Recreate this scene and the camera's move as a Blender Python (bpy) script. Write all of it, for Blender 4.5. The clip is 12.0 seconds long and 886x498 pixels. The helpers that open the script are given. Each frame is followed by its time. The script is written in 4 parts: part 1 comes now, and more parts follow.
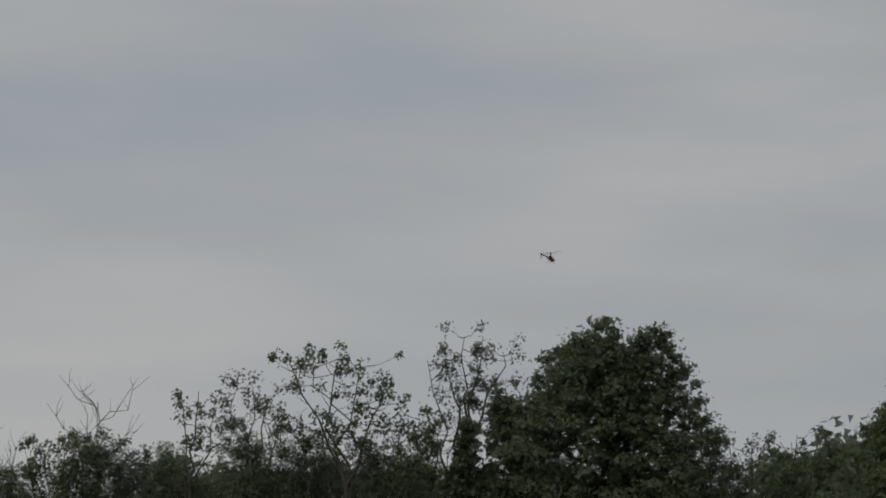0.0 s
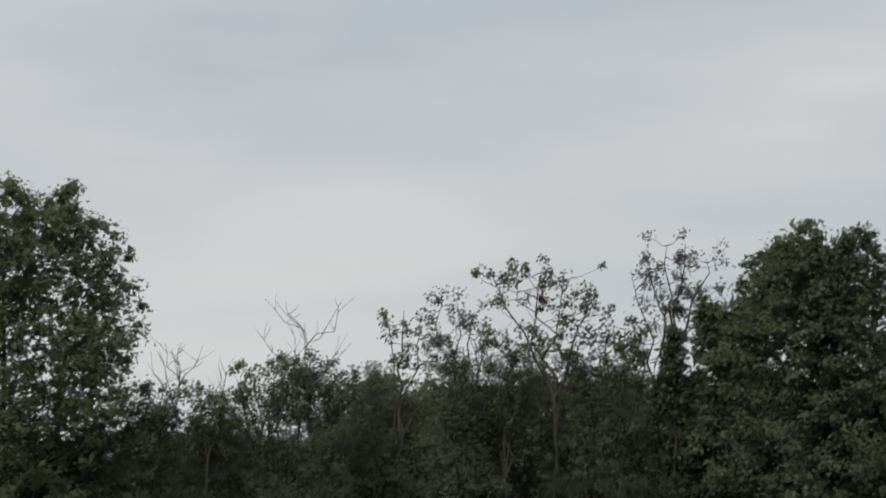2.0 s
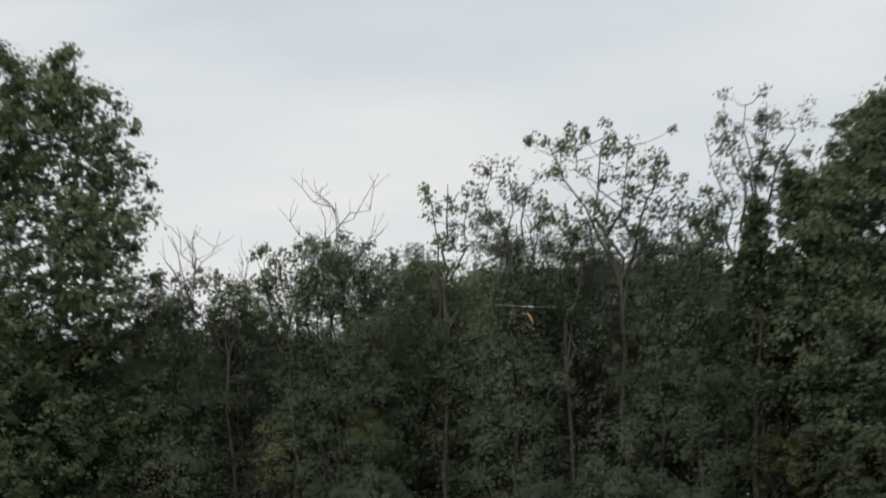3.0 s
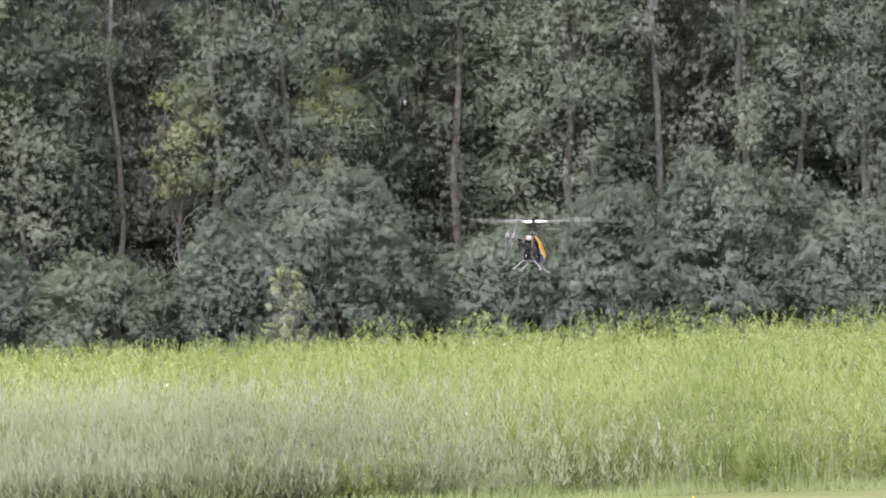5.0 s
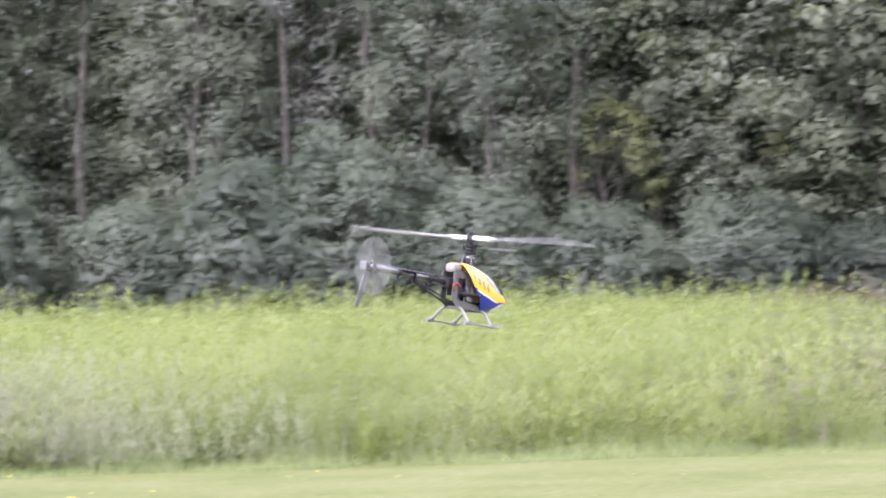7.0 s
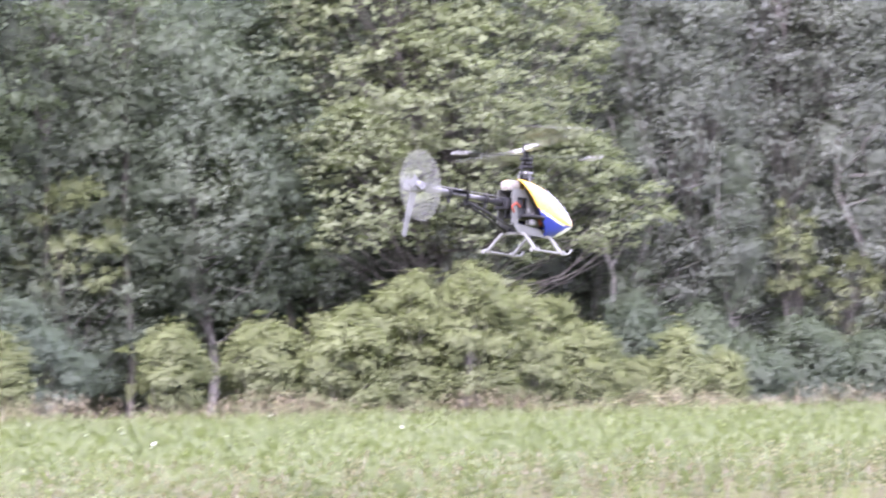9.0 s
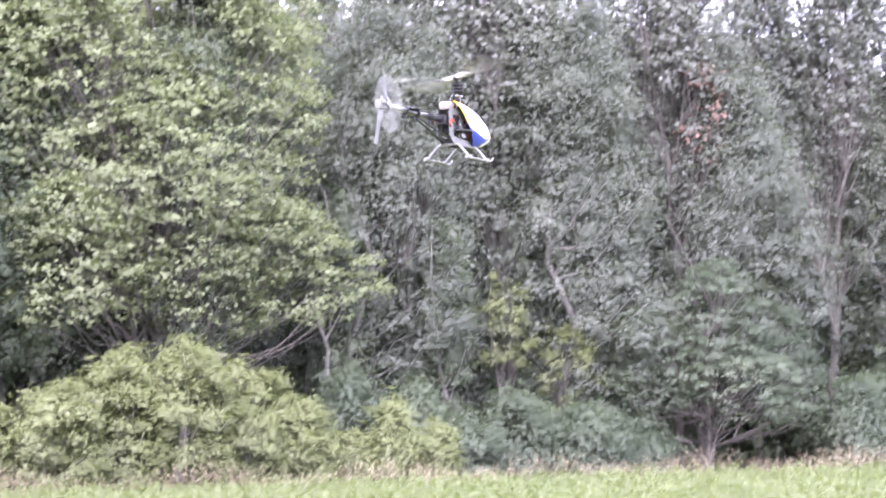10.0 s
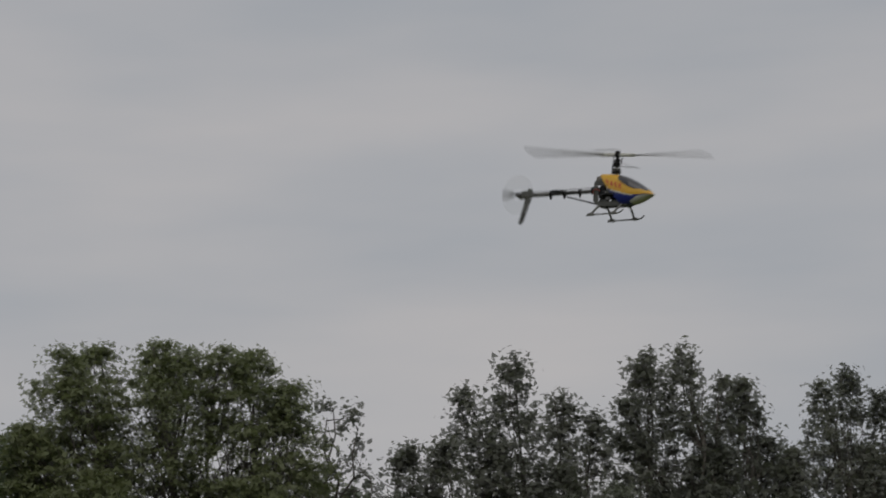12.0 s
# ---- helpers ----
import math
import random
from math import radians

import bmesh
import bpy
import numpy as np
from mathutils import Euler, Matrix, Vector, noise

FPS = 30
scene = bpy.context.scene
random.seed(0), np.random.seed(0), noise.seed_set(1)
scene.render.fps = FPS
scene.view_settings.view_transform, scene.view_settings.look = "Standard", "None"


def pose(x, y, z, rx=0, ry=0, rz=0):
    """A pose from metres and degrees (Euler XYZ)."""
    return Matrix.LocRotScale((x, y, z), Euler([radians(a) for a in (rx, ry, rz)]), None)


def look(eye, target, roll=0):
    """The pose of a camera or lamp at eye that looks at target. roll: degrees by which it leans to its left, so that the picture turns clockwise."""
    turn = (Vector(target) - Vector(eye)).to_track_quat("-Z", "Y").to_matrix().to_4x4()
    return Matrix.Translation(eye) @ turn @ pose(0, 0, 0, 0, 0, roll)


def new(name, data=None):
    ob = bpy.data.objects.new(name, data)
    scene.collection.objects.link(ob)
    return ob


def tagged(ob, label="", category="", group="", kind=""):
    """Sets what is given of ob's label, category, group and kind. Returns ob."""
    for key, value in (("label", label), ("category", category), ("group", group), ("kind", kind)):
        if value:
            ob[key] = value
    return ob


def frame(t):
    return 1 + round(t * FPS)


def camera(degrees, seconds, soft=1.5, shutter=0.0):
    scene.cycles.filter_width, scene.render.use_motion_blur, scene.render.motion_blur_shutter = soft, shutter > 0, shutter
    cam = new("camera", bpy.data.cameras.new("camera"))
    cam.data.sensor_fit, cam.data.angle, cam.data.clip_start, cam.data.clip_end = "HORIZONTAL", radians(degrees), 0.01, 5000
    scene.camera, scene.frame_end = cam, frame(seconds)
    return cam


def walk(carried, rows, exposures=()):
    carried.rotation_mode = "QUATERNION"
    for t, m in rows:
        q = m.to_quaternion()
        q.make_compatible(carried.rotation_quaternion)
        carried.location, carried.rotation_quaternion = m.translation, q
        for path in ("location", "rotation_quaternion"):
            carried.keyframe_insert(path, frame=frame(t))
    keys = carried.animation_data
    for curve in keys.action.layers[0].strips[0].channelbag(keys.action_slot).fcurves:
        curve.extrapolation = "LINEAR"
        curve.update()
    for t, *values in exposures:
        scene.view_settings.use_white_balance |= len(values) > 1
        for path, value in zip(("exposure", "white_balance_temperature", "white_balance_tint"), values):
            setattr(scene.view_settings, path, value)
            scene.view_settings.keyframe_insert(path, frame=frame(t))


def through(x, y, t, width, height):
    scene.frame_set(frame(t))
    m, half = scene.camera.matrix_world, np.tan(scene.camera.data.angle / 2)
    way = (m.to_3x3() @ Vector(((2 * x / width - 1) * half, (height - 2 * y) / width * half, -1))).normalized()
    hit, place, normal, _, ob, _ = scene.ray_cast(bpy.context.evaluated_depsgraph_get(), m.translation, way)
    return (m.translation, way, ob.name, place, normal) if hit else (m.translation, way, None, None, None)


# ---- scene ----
cam = camera(17.83, 12.0, soft=1.8, shutter=0.4)

# seconds, metres along y, heading, tilt, lean (degrees)
PATH = [
    (0.0, -57.93, 5.419, 9.628, 0.585),
    (0.1, -57.93, 5.328, 9.422, 0.535),
    (0.2, -57.93, 5.004, 8.939, 0.356),
    (0.3, -57.93, 4.784, 8.492, 0.235),
    (0.4, -57.93, 4.538, 8.044, 0.099),
    (0.5, -57.93, 4.123, 7.838, -0.130),
    (1.0, -57.93, 3.185, 7.994, -0.828),
    (1.5, -57.93, 2.069, 8.312, -1.050),
    (2.0, -57.93, 1.302, 7.887, -1.157),
    (2.4, -57.93, 0.727, 6.747, -1.943),
    (2.5, -57.60, 0.583, 6.462, -2.139),
    (2.6, -56.20, 0.545, 6.424, -2.153),
    (2.7, -53.30, 0.507, 6.386, -2.166),
    (2.8, -49.60, 0.469, 6.348, -2.179),
    (2.9, -45.90, 0.431, 6.310, -2.193),
    (3.0, -42.20, 0.393, 6.272, -2.206),
    (3.1, -38.50, 0.296, 6.139, -2.218),
    (3.2, -34.90, 0.198, 6.006, -2.230),
    (3.3, -31.20, 0.101, 5.874, -2.242),
    (3.4, -27.50, 0.004, 5.741, -2.255),
    (3.5, -23.90, -0.093, 5.609, -2.267),
    (3.6, -20.90, -0.147, 5.297, -2.384),
    (3.7, -18.20, -0.202, 4.986, -2.501),
    (4.1, -8.50, -0.243, 3.703, -2.351),
    (4.5, -2.20, -0.087, 2.459, -2.021),
    (4.9, -0.20, 0.090, 1.445, -1.690),
    (5.3, -0.00, 0.109, 0.852, -1.540),
    (5.5, -0.00, -0.000, 0.700, -1.448),
    (6.0, -0.00, 1.402, 0.203, -1.206),
    (6.5, -0.00, 5.243, -0.188, -1.103),
    (6.7, -0.00, 5.803, 0.067, -1.234),
    (8.3, -0.00, 23.483, 2.506, -0.777),
    (8.5, -0.00, 24.943, 2.400, -0.701),
    (9.0, -0.00, 28.477, 2.620, -0.749),
    (9.5, -0.00, 32.169, 3.435, -1.260),
    (10.0, -0.00, 34.310, 4.004, -1.258),
    (10.5, -0.00, 34.798, 8.269, -1.595),
    (11.0, -0.00, 34.071, 11.731, -1.549),
    (11.5, -0.00, 34.462, 14.217, -1.566),
    (12.0, -0.00, 34.000, 14.505, -1.621),
]


def aim(y, heading, tilt, lean):
    """A hand-held camera at eye height; a positive lean turns the picture clockwise."""
    return pose(0, y, 1.6, 90 + tilt, 0, -heading) @ pose(0, 0, 0, 0, 0, lean)


# seconds, stops, white balance, tint
EXPOSURES = [(0.0, 0.0, 6500, 10), (0.5, 0.45, 6500, 10), (1.0, 0.55, 6500, 10), (1.5, 0.6, 6500, 10), (2.0, 0.64, 6500, 10),
             (2.5, 0.9, 6500, 10), (3.0, 0.95, 6500, 9), (3.3, 1.0, 6500, 9), (3.5, 1.3, 6500, 10), (3.7, 1.9, 6450, 12), (4.5, 2.9, 6200, 22),
             (5.3, 3.4, 6000, 34), (6.0, 3.46, 5850, 37), (6.7, 3.5, 5850, 38), (8.3, 4.0, 5750, 40), (9.5, 4.1, 5700, 40), (10.0, 4.25, 5700, 39),
             (10.5, 4.2, 5800, 34), (10.8, 3.2, 5900, 27), (11.0, 2.55, 5900, 25), (11.2, 1.2, 6200, 22), (11.5, 0.52, 6350, 20),
             (12.0, 0.1, 6550, 13)]
walk(cam, [(t, aim(*row)) for t, *row in PATH], EXPOSURES)


# ---- light: a high, even overcast with soft streaks of cloud ----
def make_world():
    world = bpy.data.worlds.new("overcast_sky")
    scene.world = world
    world.use_nodes = True
    nt = world.node_tree
    nt.nodes.clear()
    out = nt.nodes.new("ShaderNodeOutputWorld")
    sky = nt.nodes.new("ShaderNodeTexSky")
    sky.sky_type, sky.sun_disc = "NISHITA", False
    sky.sun_elevation, sky.sun_rotation = radians(48), radians(-60)
    clear = nt.nodes.new("ShaderNodeBackground")
    clear.inputs["Strength"].default_value = 0.06
    nt.links.new(sky.outputs[0], clear.inputs["Color"])
    co = nt.nodes.new("ShaderNodeTexCoord")
    mp = nt.nodes.new("ShaderNodeMapping")
    mp.inputs["Scale"].default_value = (3.0, 2.0, 13.0)
    mp.inputs["Rotation"].default_value = (0.0, radians(-7), 0.0)
    nt.links.new(co.outputs["Generated"], mp.inputs["Vector"])
    ns = nt.nodes.new("ShaderNodeTexNoise")
    ns.inputs["Scale"].default_value, ns.inputs["Detail"].default_value = 1.6, 4.0
    ns.inputs["Roughness"].default_value = 0.45
    nt.links.new(mp.outputs[0], ns.inputs["Vector"])
    ramp = nt.nodes.new("ShaderNodeValToRGB")
    ramp.color_ramp.elements[0].position, ramp.color_ramp.elements[1].position = 0.3, 0.72
    ramp.color_ramp.elements[0].color = (0.31, 0.338, 0.362, 1)
    ramp.color_ramp.elements[1].color = (0.43, 0.425, 0.42, 1)
    nt.links.new(ns.outputs["Fac"], ramp.inputs[0])
    cloud = nt.nodes.new("ShaderNodeBackground")
    nt.links.new(ramp.outputs[0], cloud.inputs["Color"])
    mix = nt.nodes.new("ShaderNodeMixShader")
    mix.inputs[0].default_value = 0.93
    nt.links.new(clear.outputs[0], mix.inputs[1])
    nt.links.new(cloud.outputs[0], mix.inputs[2])
    nt.links.new(mix.outputs[0], out.inputs[0])


make_world()
sun = new("sun", bpy.data.lights.new("sun", "SUN"))
sun.data.energy, sun.data.angle, sun.data.color = 1.1, radians(75), (1.0, 0.96, 0.9)
sun.matrix_world = look((-45, -60, 75), (0, 0, 0))


# ---- materials ----
def nodes_of(name):
    m = bpy.data.materials.new(name)
    m.use_nodes = True
    m.node_tree.nodes.clear()
    return m, m.node_tree


def put(nt, kind, **sockets):
    n = nt.nodes.new(kind)
    for key, value in sockets.items():
        n.inputs[key.replace("_", " ")].default_value = value
    return n


def ramp_node(nt, stops):
    r = nt.nodes.new("ShaderNodeValToRGB")
    els = r.color_ramp.elements
    while len(els) < len(stops):
        els.new(0.5)
    for e, (p, c) in zip(els, stops):
        e.position, e.color = p, (*c, 1)
    return r


def leaf_mat(name, dark, mid, light, gloss=0.58, through=0.42, patch=0.35, veil=0.0):
    """Leaves: each its own tone, with larger drifts of tone through the crown, and light passing through."""
    m, nt = nodes_of(name)
    out = nt.nodes.new("ShaderNodeOutputMaterial")
    geo = nt.nodes.new("ShaderNodeNewGeometry")
    ns = put(nt, "ShaderNodeTexNoise", Scale=patch, Detail=2.0)
    nt.links.new(geo.outputs["Position"], ns.inputs["Vector"])
    mix = nt.nodes.new("ShaderNodeMath")
    mix.operation = "MULTIPLY_ADD"
    mix.inputs[1].default_value = 0.13
    add = nt.nodes.new("ShaderNodeMath")
    add.operation = "MULTIPLY_ADD"
    add.inputs[1].default_value, add.inputs[2].default_value = 1.4, -0.25
    nt.links.new(ns.outputs["Fac"], add.inputs[0])
    nt.links.new(geo.outputs["Random Per Island"], mix.inputs[0])
    nt.links.new(add.outputs[0], mix.inputs[2])
    r = ramp_node(nt, [(0.05, dark), (0.5, mid), (0.95, light)])
    nt.links.new(mix.outputs[0], r.inputs[0])
    b = put(nt, "ShaderNodeBsdfPrincipled", Roughness=gloss)
    b.inputs["Specular IOR Level"].default_value = 0.5
    nt.links.new(r.outputs[0], b.inputs["Base Color"])
    tr = nt.nodes.new("ShaderNodeBsdfTranslucent")
    glow = nt.nodes.new("ShaderNodeMix")
    glow.data_type, glow.blend_type = "RGBA", "MULTIPLY"
    glow.inputs["Factor"].default_value = 1.0
    glow.inputs["B"].default_value = (1.4, 1.45, 1.2, 1)
    nt.links.new(r.outputs[0], glow.inputs["A"])
    nt.links.new(glow.outputs["Result"], tr.inputs["Color"])
    sh = nt.nodes.new("ShaderNodeMixShader")
    sh.inputs[0].default_value = through
    nt.links.new(b.outputs[0], sh.inputs[1])
    nt.links.new(tr.outputs[0], sh.inputs[2])
    if veil:
        # leaves made part see-through: softens the shade between them, in place of haze
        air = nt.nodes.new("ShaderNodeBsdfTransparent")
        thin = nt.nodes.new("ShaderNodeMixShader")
        thin.inputs[0].default_value = veil
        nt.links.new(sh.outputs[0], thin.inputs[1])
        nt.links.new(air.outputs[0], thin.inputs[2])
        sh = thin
    nt.links.new(sh.outputs[0], out.inputs[0])
    return m


def plain_mat(name, colour, rough=0.5, metal=0.0, vary=0.15, scale=40.0, bump=0.0, coat=0.0, spec=0.5):
    m, nt = nodes_of(name)
    out = nt.nodes.new("ShaderNodeOutputMaterial")
    co = nt.nodes.new("ShaderNodeTexCoord")
    ns = put(nt, "ShaderNodeTexNoise", Scale=scale, Detail=4.0)
    nt.links.new(co.outputs["Object"], ns.inputs["Vector"])
    lo = tuple(c * (1 - vary) for c in colour)
    hi = tuple(min(1, c * (1 + vary)) for c in colour)
    r = ramp_node(nt, [(0.3, lo), (0.7, hi)])
    nt.links.new(ns.outputs["Fac"], r.inputs[0])
    b = put(nt, "ShaderNodeBsdfPrincipled", Roughness=rough, Metallic=metal)
    b.inputs["Coat Weight"].default_value = coat
    b.inputs["Specular IOR Level"].default_value = spec
    nt.links.new(r.outputs[0], b.inputs["Base Color"])
    if bump:
        bp = put(nt, "ShaderNodeBump", Strength=bump, Distance=0.02)
        nt.links.new(ns.outputs["Fac"], bp.inputs["Height"])
        nt.links.new(bp.outputs[0], b.inputs["Normal"])
    nt.links.new(b.outputs[0], out.inputs[0])
    return m


def ground_mat():
    """Mown lawn: blades at a small scale, worn and lush patches at a large one."""
    m, nt = nodes_of("mown_lawn")
    out = nt.nodes.new("ShaderNodeOutputMaterial")
    co = nt.nodes.new("ShaderNodeTexCoord")
    fine = put(nt, "ShaderNodeTexNoise", Scale=11.0, Detail=7.0)
    wide = put(nt, "ShaderNodeTexNoise", Scale=0.9, Detail=5.0)
    for n in (fine, wide):
        nt.links.new(co.outputs["Object"], n.inputs["Vector"])
    a = ramp_node(nt, [(0.32, (0.052, 0.065, 0.021)), (0.68, (0.102, 0.115, 0.043))])
    b = ramp_node(nt, [(0.33, (0.056, 0.073, 0.021)), (0.5, (0.082, 0.094, 0.032)), (0.7, (0.106, 0.113, 0.052))])
    nt.links.new(fine.outputs["Fac"], a.inputs[0])
    nt.links.new(wide.outputs["Fac"], b.inputs[0])
    mx = nt.nodes.new("ShaderNodeMix")
    mx.data_type = "RGBA"
    mx.inputs["Factor"].default_value = 0.5
    nt.links.new(a.outputs[0], mx.inputs["A"])
    nt.links.new(b.outputs[0], mx.inputs["B"])
    bs = put(nt, "ShaderNodeBsdfPrincipled", Roughness=0.9)
    bs.inputs["Specular IOR Level"].default_value = 0.05
    bp = put(nt, "ShaderNodeBump", Strength=0.5, Distance=0.03)
    nt.links.new(fine.outputs["Fac"], bp.inputs["Height"])
    nt.links.new(bp.outputs[0], bs.inputs["Normal"])
    nt.links.new(mx.outputs["Result"], bs.inputs["Base Color"])
    nt.links.new(bs.outputs[0], out.inputs[0])
    return m


def sweep_mat(name, cover):
    """What a fast blade leaves in the air: thin, half clear, thinnest round the hub."""
    m, nt = nodes_of(name)
    out = nt.nodes.new("ShaderNodeOutputMaterial")
    clear = nt.nodes.new("ShaderNodeBsdfTransparent")
    b = put(nt, "ShaderNodeBsdfPrincipled", Roughness=0.5)
    b.inputs["Base Color"].default_value = (0.40, 0.41, 0.375, 1)
    mix = nt.nodes.new("ShaderNodeMixShader")
    co = nt.nodes.new("ShaderNodeTexCoord")
    ln = nt.nodes.new("ShaderNodeVectorMath")
    ln.operation = "LENGTH"
    nt.links.new(co.outputs["Object"], ln.inputs[0])
    r = nt.nodes.new("ShaderNodeValToRGB")
    els = r.color_ramp.elements
    els[0].position, els[0].color = 0.22, (cover * 0.35,) * 3 + (1,)
    els[1].position, els[1].color = 0.92, (cover,) * 3 + (1,)
    mid = els.new(0.34)
    mid.color = (cover * 1.05,) * 3 + (1,)
    sc = nt.nodes.new("ShaderNodeMath")
    sc.operation = "MULTIPLY"
    sc.inputs[1].default_value = 12.0
    nt.links.new(ln.outputs["Value"], sc.inputs[0])
    nt.links.new(sc.outputs[0], r.inputs[0])
    nt.links.new(r.outputs[0], mix.inputs[0])
    nt.links.new(clear.outputs[0], mix.inputs[1])
    nt.links.new(b.outputs[0], mix.inputs[2])
    nt.links.new(mix.outputs[0], out.inputs[0])
    return m


LEAF_GREEN = leaf_mat("cottonwood_leaves", (0.052, 0.073, 0.036), (0.086, 0.113, 0.056), (0.137, 0.166, 0.083), veil=0.12)
LEAF_GREY = leaf_mat("grey_green_leaves", (0.061, 0.069, 0.054), (0.101, 0.110, 0.087), (0.152, 0.162, 0.134), veil=0.2)
LEAF_DEEP = leaf_mat("deep_green_leaves", (0.046, 0.061, 0.034), (0.078, 0.099, 0.053), (0.123, 0.145, 0.079), veil=0.12)
LEAF_LIME = leaf_mat("lime_green_leaves", (0.077, 0.094, 0.042), (0.121, 0.143, 0.066), (0.174, 0.198, 0.100), veil=0.3)
# bushes and row: about half clear, standing in for haze on the foliage
LEAF_WILLOW = leaf_mat("yellow_green_leaves", (0.084, 0.099, 0.038), (0.13, 0.15, 0.06), (0.18, 0.204, 0.092), veil=0.45)
LEAF_BLUE = leaf_mat("shrub_leaves", (0.042, 0.059, 0.039), (0.073, 0.096, 0.064), (0.12, 0.147, 0.099), veil=0.55)
ROW_GREEN = leaf_mat("row_green_leaves", (0.053, 0.069, 0.041), (0.088, 0.109, 0.067), (0.138, 0.161, 0.099), veil=0.52)
ROW_GREY = leaf_mat("row_grey_green_leaves", (0.057, 0.067, 0.049), (0.095, 0.109, 0.08), (0.143, 0.159, 0.122), veil=0.52)
ROW_DEEP = leaf_mat("row_deep_green_leaves", (0.043, 0.059, 0.036), (0.073, 0.095, 0.057), (0.116, 0.14, 0.086), veil=0.52)
LEAF_DEAD = leaf_mat("dead_red_brown_leaves", (0.07, 0.042, 0.03), (0.12, 0.072, 0.052), (0.18, 0.115, 0.09), through=0.15)
WEED = leaf_mat("weed_leaves", (0.076, 0.104, 0.020), (0.124, 0.159, 0.037), (0.182, 0.213, 0.064), patch=0.5, veil=0.35)
WEED_LOW = leaf_mat("low_field_leaves", (0.052, 0.071, 0.02), (0.089, 0.11, 0.037), (0.134, 0.152, 0.064), patch=0.6, veil=0.35)
PLUME = leaf_mat("pale_grass_plumes", (0.124, 0.141, 0.075), (0.166, 0.187, 0.107), (0.212, 0.231, 0.152), through=0.5, veil=0.35)
STRAW = leaf_mat("dry_straw_grass", (0.122, 0.104, 0.062), (0.174, 0.147, 0.092), (0.232, 0.200, 0.132), through=0.2, veil=0.4)
BROWN = leaf_mat("brown_stem_leaves", (0.085, 0.070, 0.046), (0.125, 0.105, 0.070), (0.165, 0.145, 0.100))
BLADE = leaf_mat("lawn_blades", (0.079, 0.111, 0.024), (0.108, 0.144, 0.036), (0.140, 0.175, 0.055), patch=0.8, veil=0.3)
PETAL = plain_mat("petals", (0.5, 0.5, 0.46), 0.6)
GOLD = plain_mat("yellow_petals", (0.42, 0.31, 0.012), 0.6)
BARK = plain_mat("grey_bark", (0.062, 0.056, 0.047), 0.9, vary=0.4, scale=6.0, bump=0.6)
PALE_BARK = plain_mat("pale_bark", (0.17, 0.16, 0.145), 0.85, vary=0.3, scale=5.0, bump=0.5)
MID_BARK = plain_mat("poplar_bark", (0.115, 0.108, 0.096), 0.88, vary=0.35, scale=5.0, bump=0.5)
LITTER = plain_mat("leaf_litter", (0.06, 0.05, 0.035), 0.95, vary=0.5, scale=3.0, bump=0.6)
LAWN = ground_mat()


# ---- builders ----
def mesh_from(name, verts, faces, mats, smooth=False, index=None):
    me = bpy.data.meshes.new(name)
    me.from_pydata(verts, [], faces)
    for m in mats:
        me.materials.append(m)
    if index is not None:
        me.polygons.foreach_set("material_index", index)
    if smooth:
        me.polygons.foreach_set("use_smooth", [True] * len(me.polygons))
    me.update()
    return me


def leaf_mesh(name, corners, mats, soft=None):
    """A mesh of loose leaves; corners is (n, 3 or 4, 3). soft: a way for each leaf in which its clump faces the light."""
    n, k = corners.shape[:2]
    if soft is not None:
        face = np.cross(corners[:, 1] - corners[:, 0], corners[:, 2] - corners[:, 0])
        corners = np.where(((face * soft).sum(1) < 0)[:, None, None], corners[:, ::-1], corners)
    me = bpy.data.meshes.new(name)
    me.vertices.add(k * n)
    me.loops.add(k * n)
    me.polygons.add(n)
    me.vertices.foreach_set("co", np.ascontiguousarray(corners, dtype=np.float32).ravel())
    me.loops.foreach_set("vertex_index", np.arange(k * n, dtype=np.int32))
    me.polygons.foreach_set("loop_start", np.arange(0, k * n, k, dtype=np.int32))
    for m in mats:
        me.materials.append(m)
    me.update(calc_edges=True)
    if soft is not None:
        me.polygons.foreach_set("use_smooth", np.ones(n, dtype=bool))
        me.normals_split_custom_set_from_vertices(np.repeat(soft, k, 0))
    return me


def unit(v):
    return v / np.maximum(np.linalg.norm(v, axis=-1, keepdims=True), 1e-6)


def leaves(rng, centres, size, width=0.85, droop=0.25, flat=0.6, face=None, fine=False):
    """Folded leaves about the centres: length along a drooping way, faces to the sky or outwards from their clump."""
    n = len(centres)
    s = size * rng.uniform(0.65, 1.3, (n, 1))
    way = unit(rng.normal(0, 1, (n, 3)) * [1, 1, 0.6] - [0, 0, droop])
    if face is None:
        face = np.array([0, 0, flat])
    up = unit(rng.normal(0, 1, (n, 3)) * (1 - flat) * 0.7 + face)
    side = unit(np.cross(way, up))
    nor = np.cross(side, way)
    half = side * s * width * 0.5
    lift = nor * s * 0.12
    mid = centres + way * s * 0.08
    if fine:
        return np.stack([centres - way * s * 0.45 + half * 0.9, centres - way * s * 0.3 - half * 1.1, centres + way * s * 0.55 + lift], 1)
    return np.stack([centres - way * s * 0.5, mid + half + lift, centres + way * s * 0.5, mid - half + lift], 1)


